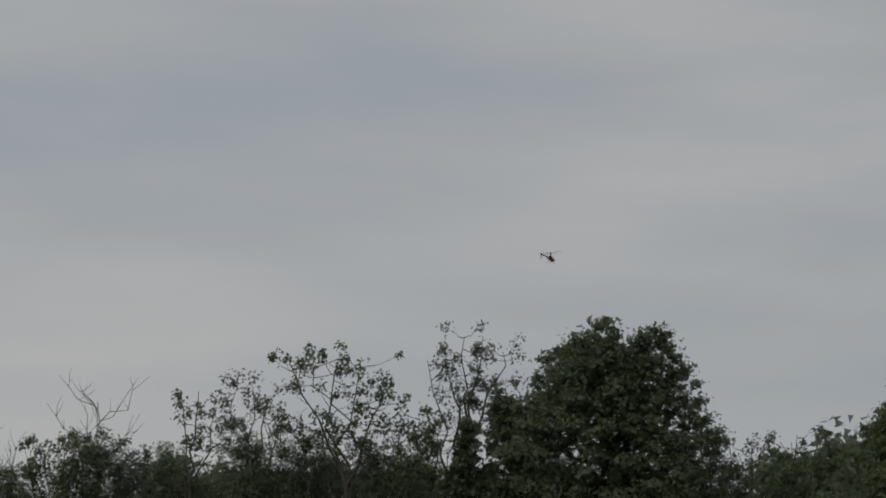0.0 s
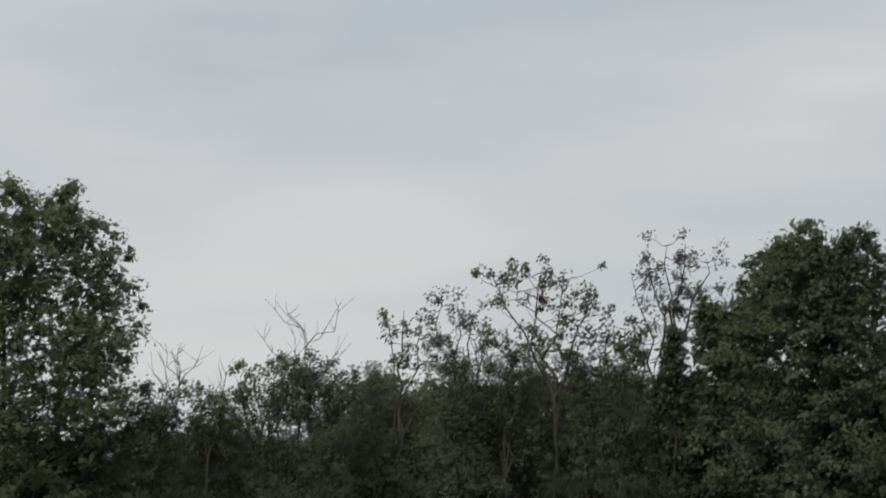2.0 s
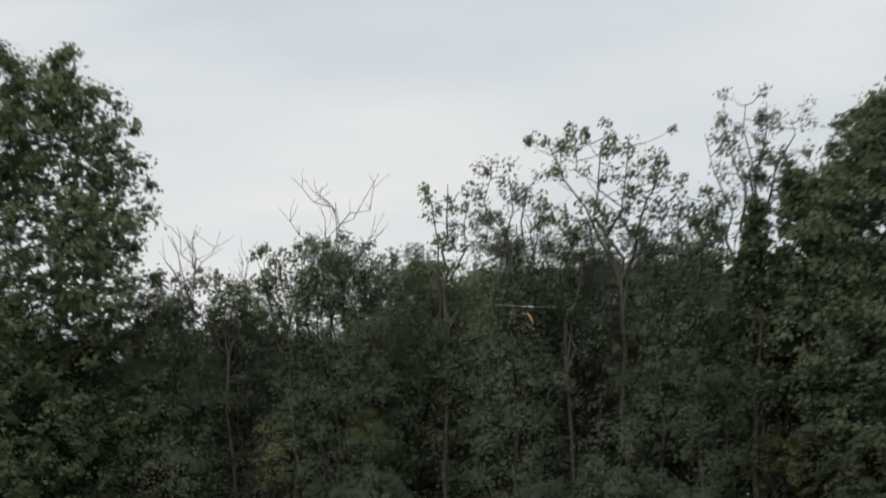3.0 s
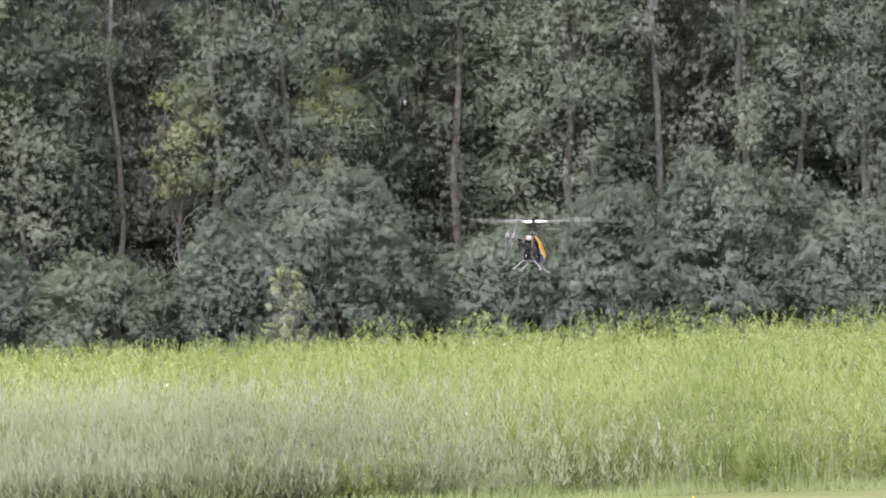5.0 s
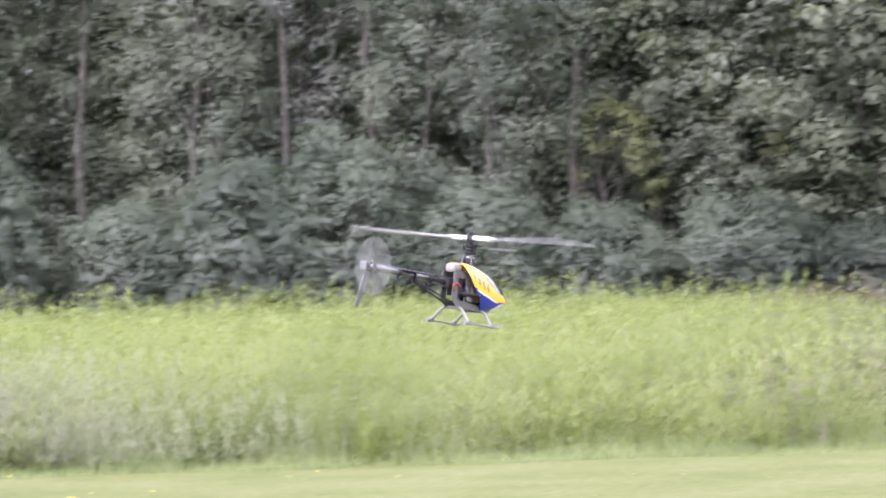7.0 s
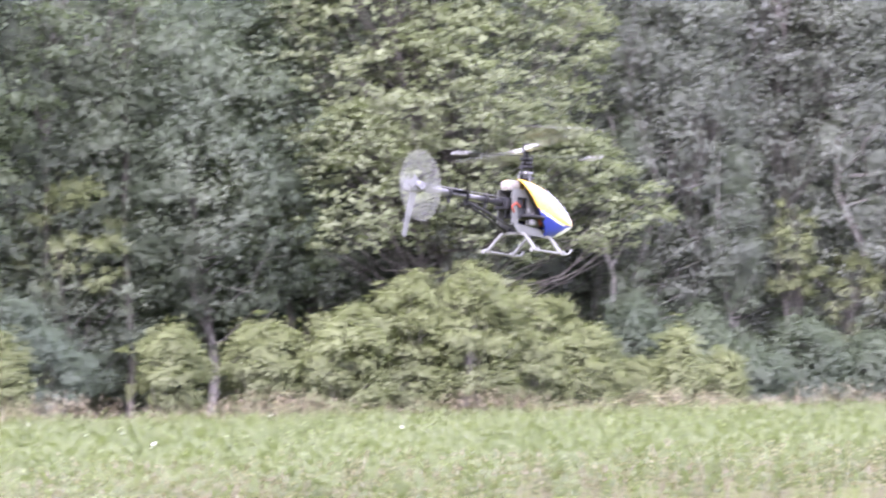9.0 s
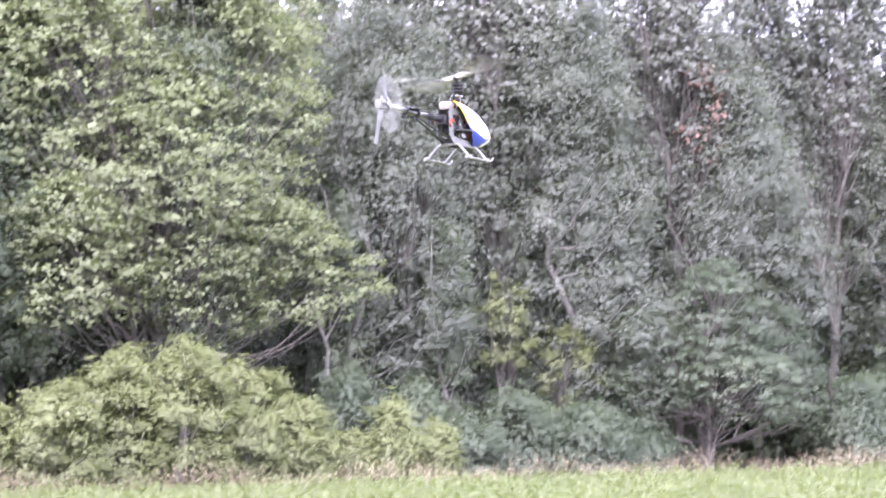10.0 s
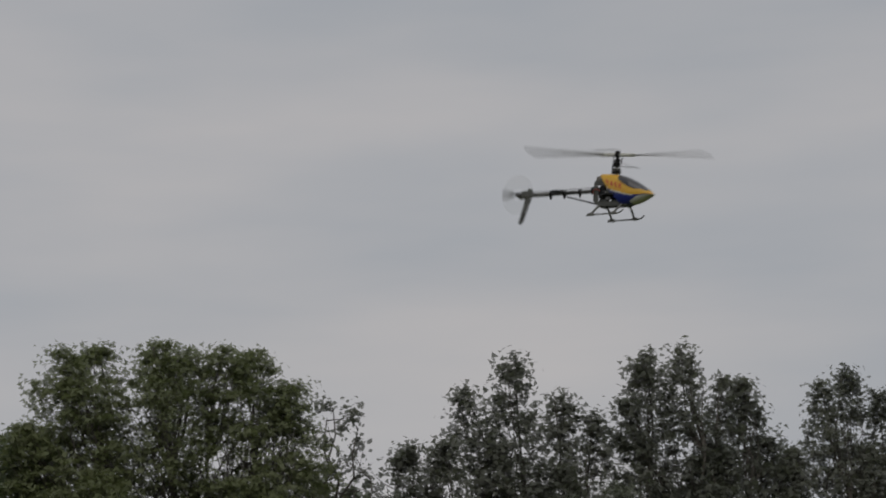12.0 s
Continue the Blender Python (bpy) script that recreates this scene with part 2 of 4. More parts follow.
def tube(points, radii, sides=6):
    """A tapered tube along the points: its corners and faces."""
    pts = [Vector(p) for p in points]
    verts, faces = [], []
    for i, p in enumerate(pts):
        d = (pts[min(i + 1, len(pts) - 1)] - pts[max(i - 1, 0)]).normalized()
        a = d.cross(Vector((0.3, 0.9, 0.2))).normalized()
        b = d.cross(a)
        for k in range(sides):
            t = 2 * math.pi * k / sides
            verts.append(p + (a * math.cos(t) + b * math.sin(t)) * radii[i])
    for i in range(len(pts) - 1):
        for k in range(sides):
            k2 = (k + 1) % sides
            faces.append((i * sides + k, i * sides + k2, (i + 1) * sides + k2, (i + 1) * sides + k))
    faces.append(tuple(range(sides)))
    faces.append(tuple((len(pts) - 1) * sides + k for k in range(sides)))
    return verts, faces


def join_tubes(name, tubes, mats, smooth=True):
    verts, faces = [], []
    for v, f in tubes:
        o = len(verts)
        verts += v
        faces += [tuple(i + o for i in q) for q in f]
    return mesh_from(name, verts, faces, mats, smooth)


def bent(rng, a, b, n=5, sway=0.06):
    a, b = np.array(a, float), np.array(b, float)
    size = np.linalg.norm(b - a)
    out = []
    for i in range(n):
        u = i / (n - 1)
        p = a + (b - a) * u
        if 0 < i < n - 1:
            p = p + rng.normal(0, sway * size * 0.5, 3)
        p[2] += math.sin(math.pi * u) * size * sway * -0.5
        out.append(p)
    return out


def envelope(u, angle, lobes, base):
    """How far a crown bulges at a height and way round: lobes push it out, hollows take it in."""
    out = np.full(len(u), base)
    for lu, la, ls in lobes:
        d = ((u - lu) / 0.17) ** 2 + ((np.angle(np.exp(1j * (angle - la)))) / 0.65) ** 2
        out = np.maximum(out, base + ls * np.exp(-d))
    return out


def tree(label, x, y, top, half, low, leaf, count=7000, clumps=150, size=0.17, bark=None, seed=1, clump=0.42, point=0.8,
         name="tree", stems=1, category="tree", group="", limbs=26, core=450, fine=False, shape=0.55, rough=0.0):
    """A broadleaf tree: tapered trunk or stems with bent limbs that carry clumps of leaves in an uneven crown."""
    rng = np.random.default_rng(seed)
    bark = bark or BARK
    base = tagged(new(name), label, category, group)
    base.matrix_world = pose(x, y, 0)
    height = top - low
    lobes = [(rng.uniform(0.15, 0.95), rng.uniform(-math.pi, math.pi), rng.uniform(0.10, 0.34) * (1 + rough)) for _ in range(18)]
    u = rng.uniform(0, 1, clumps) ** 0.85
    ang = rng.uniform(-math.pi, math.pi, clumps)
    ang = np.where((np.sin(ang) > 0.3) & (rng.uniform(0, 1, clumps) < 0.6), -ang, ang)
    prof = np.sin(np.pi * (0.13 + 0.80 * u ** point)) ** shape
    rad = half * prof * envelope(u, ang, lobes, 0.78 - 0.2 * rough) * rng.uniform(0, 1, clumps) ** 0.34
    cz = low + (height - clump * 0.8) * u
    # a rough crown rises and sinks along its top
    cz = cz - rough * np.maximum(0, u - 0.5) * height * 0.16 * (1 + np.sin(ang * 3 + seed) + np.sin(rad * 2.7 * np.cos(ang) + seed))
    cen = np.stack([rad * np.cos(ang), rad * np.sin(ang) * 0.9, cz], 1)
    # stems and limbs
    tubes = []
    tips = []
    r0 = 0.0095 * top + 0.02
    for s in range(stems):
        lean = rng.normal(0, 0.10 * half + 0.1, 2) if stems == 1 else rng.uniform(-0.4, 0.4, 2) * half
        tip = (lean[0], lean[1] + 0.2 * half * (stems == 1), top - 0.5 * clump - rng.uniform(0.05, 0.16) * height * (stems > 1))
        path = bent(rng, (0.15 * s, 0.1 * s + 0.25 * half * (stems == 1), -0.1), tip, 7, 0.05)
        tubes.append(tube(path, [r0 * (1 - 0.88 * i / 6) / (1 + 0.35 * (stems - 1)) for i in range(7)], 7))
        tips.append(path)
    order = rng.permutation(clumps)[:limbs]
    for k in order:
        path = tips[int(rng.integers(0, stems))]
        z = max(low * 0.55, cen[k, 2] - rng.uniform(0.5, 2.2) - 0.3 * rad[k])
        j = int(np.clip(np.searchsorted([p[2] for p in path], z), 1, 6))
        a, b = path[j - 1], path[j]
        w = np.clip((z - a[2]) / max(b[2] - a[2], 1e-3), 0, 1)
        root = a + (b - a) * w
        r1 = max(0.02, r0 * 0.42 * (1 - z / (top * 1.15)))
        tubes.append(tube(bent(rng, root, cen[k], 5, 0.10), [r1, r1 * 0.75, r1 * 0.55, r1 * 0.35, 0.008], 5))
    if limbs >= 40 or category == "sapling":
        for v, f in tubes[stems:]:
            bough = new("limb", mesh_from("limb", v, f, [bark], True))
            bough.parent = base
        tubes = tubes[:stems]
    part_ob = new("trunk", join_tubes("trunk", tubes, [bark]))
    part_ob.parent = base
    # leaves
    pick = rng.integers(0, clumps, count)
    spread = clump * rng.uniform(0.55, 1.25, clumps)[pick][:, None]
    out = unit(rng.normal(0, 1, (count, 3)) + [0, -0.15, 0.35])
    stray = rng.uniform(0, 1, (count, 1)) ** 2.4 * (1 + 0.2 * rough)
    pos = cen[pick] + out * spread * (0.40 + 1.25 * stray) * [1.2, 1.1, 0.85]
    pos[:, 2] = np.minimum(pos[:, 2], top + 0.1)
    made = leaves(rng, pos, size, face=out * 0.8 + [0, 0, 0.35], fine=fine)
    whole = unit((pos - [0, 0, low + 0.4 * height]) / [half, half, 0.6 * height])
    soft = unit(out * 0.3 + whole * 0.5 + [0, -0.15, 0.45] + rng.normal(0, 0.06, (count, 3)))
    # large shaded leaves fill the heart of a dense crown
    if core:
        near = cen[rng.integers(0, clumps, core)] * [0.84, 0.6, 0.95] + [0, 0.3 * half, low * 0.04]
        soft = np.concatenate([soft, unit(rng.normal(0, 0.3, (core, 3)) + [0, -0.4, 0.7])])
        made = np.concatenate([made, leaves(rng, near + rng.normal(0, clump, (core, 3)) * [1, 0.6, 1], 0.5, fine=fine)])
    crown = new("crown", leaf_mesh("crown", made, [leaf], soft=soft))
    crown.parent = base
    return base


def lobed_tree(label, x, y, lobes, leaf, density, size, bark, seed, name, group="", flat=0.5, clump=0.34, trunk_top=9.0):
    """A tree whose crown is several egg-shaped lobes, each on its own rising limb; lobes: (sideways, depth, foot, top, half width)."""
    rng = np.random.default_rng(seed)
    base = tagged(new(name), label, "tree", group)
    base.matrix_world = pose(x, y, 0)
    peak = max(lobe[3] for lobe in lobes)
    r0 = 0.0085 * peak + 0.02
    stem = bent(rng, (0, 0, -0.1), (rng.normal(0, 0.15), 0, trunk_top), 7, 0.02)
    trunk = new("trunk", join_tubes("trunk", [tube(stem, [r0 * (1 - 0.09 * i) for i in range(7)], 8)], [bark]))
    trunk.parent = base
    made, soft = [], []
    for dx, dy, foot, top, half in lobes:
        tall = top - foot
        root = stem[int(np.clip(foot / trunk_top * 4, 2, 6))]
        limb = bent(rng, root, (dx, dy, top - 0.3), 8, 0.05)
        tubes = [tube(limb, [r0 * 0.5 * (1 - 0.9 * i / 7) + 0.006 for i in range(8)], 6)]
        n = int(26 * half * tall) + 8
        u = rng.uniform(0, 1, n) ** 0.8
        a = rng.uniform(-math.pi, math.pi, n)
        wide = half * np.sin(np.pi * (0.16 + 0.82 * u ** 0.9)) ** 0.7 * rng.uniform(0.2, 1.15, n) ** 0.55
        cen = np.stack([dx + wide * np.cos(a), dy + wide * np.sin(a), foot + (tall - clump * 0.5) * u], 1)
        cen[:, :2] += np.array([0.25, 0.1]) * np.sin(u * 7 + seed + dx)[:, None] * half
        bough = new("limb", join_tubes("limb", tubes, [bark]))
        bough.parent = base
        twigs = []
        for k in range(0, n, 5):
            j = int(np.clip(u[k] * 6, 1, 6))
            twigs.append(tube(bent(rng, limb[j], cen[k], 4, 0.1), [0.028, 0.02, 0.013, 0.006], 4))
        spray = tagged(new("twig_spray", join_tubes("twig_spray", twigs, [bark])), kind="stuff")
        spray.parent = bough
        count = int(n * density)
        pick = rng.integers(0, n, count)
        out = unit(rng.normal(0, 1, (count, 3)) + [0, -0.1, 0.3])
        far = clump * rng.uniform(0.5, 1.3, n)[pick][:, None] * (0.35 + 1.25 * rng.uniform(0, 1, (count, 1)) ** 1.8)
        pos = cen[pick] + out * far * [1.25, 1.25, flat]
        pos[:, 2] = np.minimum(pos[:, 2], top + 0.15)
        whole = unit((pos - [dx, dy, foot + 0.4 * tall]) / [half, half, 0.6 * tall])
        made.append(leaves(rng, pos, size, face=out * 0.6 + [0, 0, 0.45], fine=True))
        soft.append(unit(out * 0.3 + whole * 0.5 + [0, -0.15, 0.45] + rng.normal(0, 0.06, (count, 3))))
    crown = new("crown", leaf_mesh("crown", np.concatenate(made), [leaf], soft=np.concatenate(soft)))
    crown.parent = base
    return base


def open_tree(label, x, y, top, fork, left, right, forks, tufts, leaf, seed):
    """A slender tree that forks high into a fan of rising limbs with loose tufts of leaves on thin twigs."""
    rng = np.random.default_rng(seed)
    base = tagged(new("slender_tree"), label, "tree", "slender skyline trees")
    base.matrix_world = pose(x, y, 0)
    r0 = 0.0075 * top
    stem = bent(rng, (0, 0, -0.1), (rng.normal(0, 0.1), 0, fork), 6, 0.02)
    tubes = [tube(stem, [r0 * (1 - 0.09 * i) for i in range(6)], 7)]
    limbs = []
    for k in range(forks):
        w = (k + 0.5) / forks
        side = left + (right - left) * w
        tip = (side * rng.uniform(0.75, 0.95), rng.uniform(-1, 1), top - 0.25 - (top - fork) * 0.42 * rng.uniform(0, 1) * abs(w - 0.55) * 2)
        root = stem[int(rng.integers(4, 6))]
        limb = bent(rng, root, tip, 7, 0.07)
        limbs.append(limb)
        tubes.append(tube(limb, [r0 * 0.5 * (1 - 0.88 * i / 6) + 0.006 for i in range(7)], 5))
    spots = []
    for k in range(tufts):
        limb = limbs[k % forks]
        w = rng.uniform(0.22, 1.0) ** 0.8 * 5.99
        j = int(w)
        root = limb[j] + (limb[j + 1] - limb[j]) * (w - j)
        reach = 0.55 + 0.12 * (right - left)
        end = root + np.array([rng.normal(0, reach * 0.7), rng.normal(0, reach * 0.6), rng.uniform(-0.2, 0.8) * reach])
        end[0], end[2] = np.clip(end[0], left, right), min(end[2], top)
        tubes.append(tube(bent(rng, root, end, 4, 0.12), [0.022, 0.016, 0.011, 0.007], 4))
        spots.append(end)
    ob = new("trunk", join_tubes("trunk", tubes, [BARK]))
    ob.parent = base
    n = tufts * 34
    out = unit(rng.normal(0, 1, (n, 3)) + [0, 0, 0.2])
    spread = np.repeat(rng.uniform(0.2, 0.5, (tufts, 1)), 34, 0)
    pos = np.repeat(np.array(spots), 34, 0) + out * spread * rng.uniform(0.3, 1.2, (n, 1))
    crown = new("crown", leaf_mesh("crown", leaves(rng, pos, 0.17, face=out * 0.8 + [0, 0, 0.35]), [leaf], soft=unit(out * 0.75 + [0, 0, 0.4])))
    crown.parent = base
    return base


def bare_tree(label, x, y, top, spread, seed):
    """A dead tree: stem, forks and thin twigs with no leaves."""
    rng = np.random.default_rng(seed)
    base = tagged(new("bare_tree"), label, "dead tree", "bare trees")
    base.matrix_world = pose(x, y, 0)
    stem = bent(rng, (0, 0, -0.1), (rng.normal(0, 0.3), 0, top - 1.2), 7, 0.04)
    tubes = [tube(stem, [0.07 * (1 - 0.8 * i / 6) for i in range(7)], 6)]
    limbs = []
    for _ in range(14):
        w = rng.uniform(0.66, 1.0)
        j = min(5, int(w * 6))
        root = stem[j] + (stem[j + 1] - stem[j]) * (w * 6 - j)
        a = rng.uniform(-math.pi, math.pi)
        far = (root[0] + math.cos(a) * spread * rng.uniform(0.3, 1.25), root[1] + math.sin(a) * spread * 0.6,
               min(top, root[2] + rng.uniform(1.0, 3.2)))
        limb = bent(rng, root, far, 5, 0.10)
        limbs.append(limb)
        tubes.append(tube(limb, [0.025, 0.021, 0.016, 0.012, 0.007], 5))
        for _ in range(4):
            i = int(rng.integers(1, 4))
            f = limb[i] + np.array([rng.normal(0, 0.5), rng.normal(0, 0.4), rng.uniform(0.3, 1.1)])
            tubes.append(tube(bent(rng, limb[i], f, 4, 0.1), [0.013, 0.011, 0.008, 0.005], 4))
    ob = new("trunk", join_tubes("trunk", tubes, [BARK]))
    ob.parent = base
    return base


# ---- ground ----
def build_ground():
    rng = np.random.default_rng(2)
    bm = bmesh.new()
    bmesh.ops.create_grid(bm, x_segments=2, y_segments=2, size=1500)
    me = bpy.data.meshes.new("ground")
    bm.to_mesh(me)
    bm.free()
    me.materials.append(LAWN)
    tagged(new("ground", me), "mown green lawn that runs on under the field", "lawn", kind="structure")
    # the wood's floor
    xs, ys = np.linspace(-60, 120, 61), np.linspace(64.5, 130, 23)
    verts = [(x, y, 0.02 + 0.06 * noise.noise((x * 0.3, y * 0.3, 0))) for y in ys for x in xs]
    faces = [(j * 61 + i, j * 61 + i + 1, (j + 1) * 61 + i + 1, (j + 1) * 61 + i) for j in range(22) for i in range(60)]
    verts = [(x, y, max(0.006, z)) for x, y, z in verts]
    tagged(new("wood_floor", mesh_from("wood_floor", verts, faces, [LITTER], True)), "dark leaf litter under the trees", "ground", kind="structure")


def scatter(rng, n, y0, y1, left=-0.27, right=1.06):
    """Places between two distances, within a fan that opens from the lawn."""
    y = np.sqrt(rng.uniform(y0 * y0, y1 * y1, n))
    edge = rng.normal(0, 0.03, n) + 0.012 * np.sin(y * 0.6)
    return np.stack([y * (rng.uniform(left, right, n) + edge), y, np.zeros(n)], 1)


def stalks(rng, feet, height, per, leaf_len, leaf_wide, lean=0.12, start=0.15, rise=0.0):
    """Upright plants: narrow leaves set up each stalk, steeper towards its tip."""
    n = len(feet)
    h = height * rng.uniform(0.72, 1.16, n) if np.isscalar(height) else height
    tilt = rng.normal(0, lean, (n, 2)) * h[:, None]
    u = rng.uniform(start, 1.0, (n, per))
    foot = feet[:, None, :] + np.concatenate([tilt[:, None, :] * u[..., None] ** 1.5, (h[:, None] * u)[..., None]], -1)
    a = rng.uniform(-math.pi, math.pi, (n, per))
    steep = 0.35 + rise + 0.9 * u
    way = unit(np.stack([np.cos(a), np.sin(a), steep + rng.normal(0, 0.15, (n, per))], -1))
    side = unit(np.cross(way, np.array([0, 0, 1.0])))
    ln = leaf_len * rng.uniform(0.7, 1.3, (n, per, 1)) * (1.15 - 0.45 * u[..., None])
    mid = foot + way * ln * 0.45
    tip = foot + way * ln - np.array([0, 0, 1.0]) * ln * 0.22 * (1 - u[..., None])
    half = side * ln * leaf_wide * 0.5
    return np.stack([(foot + mid) / 2 + half, tip, (foot + mid) / 2 - half], 2).reshape(-1, 3, 3)


def stems_of(rng, feet, height, wide=0.012):
    """Thin upright stems as narrow blades."""
    n = len(feet)
    h = height * rng.uniform(0.7, 1.25, (n, 1))
    a = rng.uniform(0, math.pi, n)
    side = np.stack([np.cos(a), np.sin(a), np.zeros(n)], 1) * wide
    up = np.concatenate([rng.normal(0, 0.17, (n, 2)) * h, h], 1)
    return np.stack([feet - side, feet + side, feet + up], 1)


def upward(rng, n):
    """Ways for field plants to face: up, and out over the lawn."""
    return unit(rng.normal(0, 0.22, (n, 3)) + [-0.1, -0.45, 0.85])


def spread_out(rng, name, blades, mat, label, category):
    blades = np.concatenate(blades)
    return tagged(new(name, leaf_mesh(name, blades, [mat], upward(rng, len(blades)))), label, category, kind="stuff")


def swell(feet):
    """Taller and lower clumps through the field."""
    x, y = feet[:, 0], feet[:, 1]
    return 1 + 0.10 * np.sin(x * 2.9 + np.sin(y * 1.3)) * np.sin(y * 1.9 + x) + 0.08 * np.sin(x * 6.3 + y * 2.2) + 0.06 * np.sin(x * 0.9 + y * 0.5)


def build_field():
    rng = np.random.default_rng(5)
    # tall weeds on the nearer side of the field
    q = []
    f = scatter(rng, 8600, 24.1, 28.5, -0.27, 0.265)
    f[:, 1] += 0.22 * np.sin(f[:, 0] * 1.7) + 0.14 * np.sin(f[:, 0] * 4.1)
    h = 0.92 * rng.uniform(0.62, 1.2, len(f)) * np.clip(0.42 + (f[:, 1] - 24.0) * 0.45, 0.35, 1) * swell(f)
    q.append(stalks(rng, f, h, 18, 0.145, 0.2, start=0.03, rise=0.5))
    f = scatter(rng, 11500, 28.5, 65, -0.27, 0.26)
    q.append(stalks(rng, f, rng.uniform(0.74, 1.14, len(f)) * swell(f) ** 0.6, 13, 0.13, 0.36, start=0.55))
    f = scatter(rng, 1600, 50, 65.5, -0.27, 0.26)
    f = f[f[:, 0] + rng.normal(0, 3, 1600) > -1][:1100]
    q.append(stalks(rng, f, 1.18 + 0.2 * np.sin(f[:, 0] * 2.1) * np.sin(f[:, 0] * 0.8) + rng.uniform(-0.1, 0.3, len(f)), 13, 0.16, 0.42, lean=0.05, start=0.4))
    spread_out(rng, "weed_field", q, WEED, "tall yellow-green weeds standing at the edge of the lawn", "weeds")
    # lower leafy growth farther along
    f = scatter(rng, 17400, 24.2, 64, 0.24, 1.02)
    q = [stalks(rng, f, 0.74 * rng.uniform(0.75, 1.15, len(f)) * swell(f), 11, 0.17, 0.6, start=0.42)]
    spread_out(rng, "low_field", q, WEED_LOW, "low light-green leafy field growth", "field plants")
    # pale grass with plumes in front of the weeds
    f = np.stack([rng.normal(-2.7, 1.7, 6800), 23.85 + np.abs(rng.normal(0, 1.0, 6800)), np.zeros(6800)], 1)
    g = np.stack([rng.uniform(-7, 10, 2200), 24.0 + np.abs(rng.normal(0, 0.6, 2200)), np.zeros(2200)], 1)
    g = g[np.sin(g[:, 0] * 2.3) + np.sin(g[:, 0] * 0.9) > -0.2]
    rise = np.clip(0.32 + (f[:, 1] - 23.85) * 0.7, 0.25, 1)
    q = [stems_of(rng, f[:1500], 0.80 * rise[:1500, None], 0.004), stems_of(rng, g[:900], 0.6, 0.003), stalks(rng, f, 0.92 * rise * rng.uniform(0.7, 1.2, 6800), 13, 0.15, 0.12, start=0.08, rise=0.9), stalks(rng, g, 0.7, 3, 0.08, 0.2, start=0.6)]
    spread_out(rng, "plume_grass", q, PLUME, "pale grey-green plumed grass before the weeds", "grass")
    # short green grass along the mown edge
    f = np.stack([rng.uniform(-8, 28, 40000), 23.55 + np.abs(rng.normal(0, 0.55, 40000)), np.zeros(40000)], 1)
    f[:, 1] += 0.10 * np.sin(f[:, 0] * 2.9)
    tall = np.clip((f[:, 1:2] - 23.4) * 0.55, 0.12, 1.0) * (0.75 + 0.35 * np.sin(f[:, :1] * 1.3) * np.sin(f[:, :1] * 3.7))
    q = [stems_of(rng, f, 0.52 * tall * rng.uniform(0.3, 1.6, (len(f), 1)), 0.007)]
    spread_out(rng, "edge_grass", q, BLADE, "unmown green grass fringe along the lawn", "grass")
    # dry straw along the wood and brown stems at the near edge
    y = rng.uniform(62.5, 65.4, 5200)
    f = np.stack([rng.uniform(15, 62, 5200), y, np.zeros(5200)], 1)
    f = f[rng.uniform(0, 1, 5200) < 0.35 + 0.65 * (np.sin(f[:, 0] * 0.9) * 0.5 + 0.5)]
    g = scatter(rng, 1500, 24, 28, 0.27, 1.0)
    q = [stems_of(rng, f, 0.95, 0.012), stalks(rng, f, 0.95 + 0.22 * np.sin(f[:, 0] * 1.1) + rng.uniform(-0.15, 0.25, len(f)), 6, 0.17, 0.22, start=0.6)]
    spread_out(rng, "dry_grass", q, STRAW, "dry straw-coloured grass along the trees", "dry grass")
    q = [stems_of(rng, g, 0.72, 0.008), stalks(rng, g, 0.74, 5, 0.09, 0.35, start=0.6)]
    spread_out(rng, "brown_stems", q, BROWN, "brown seeding stems among the low growth", "weeds")
    # flowers
    w = scatter(rng, 60, 24, 60, -0.25, 0.5)
    w[:, 2] = rng.uniform(0.55, 1.05, 60)
    d = np.stack([rng.uniform(-6, 13, 70), rng.uniform(15, 23.6, 70), rng.uniform(0.012, 0.03, 70)], 1)
    tagged(new("wild_flowers", leaf_mesh("wild_flowers", leaves(rng, np.repeat(w, 4, 0) + rng.normal(0, 0.015, (240, 3)), 0.032, 0.9), [PETAL])), "small white flower heads among the weeds", "flowers", kind="stuff")
    tagged(new("dandelions", leaf_mesh("dandelions", leaves(rng, np.repeat(d, 3, 0) + rng.normal(0, 0.008, (210, 3)) * [1, 1, 0.3], 0.018, 0.9), [GOLD])), "yellow dandelion heads in the lawn", "flowers", kind="stuff")


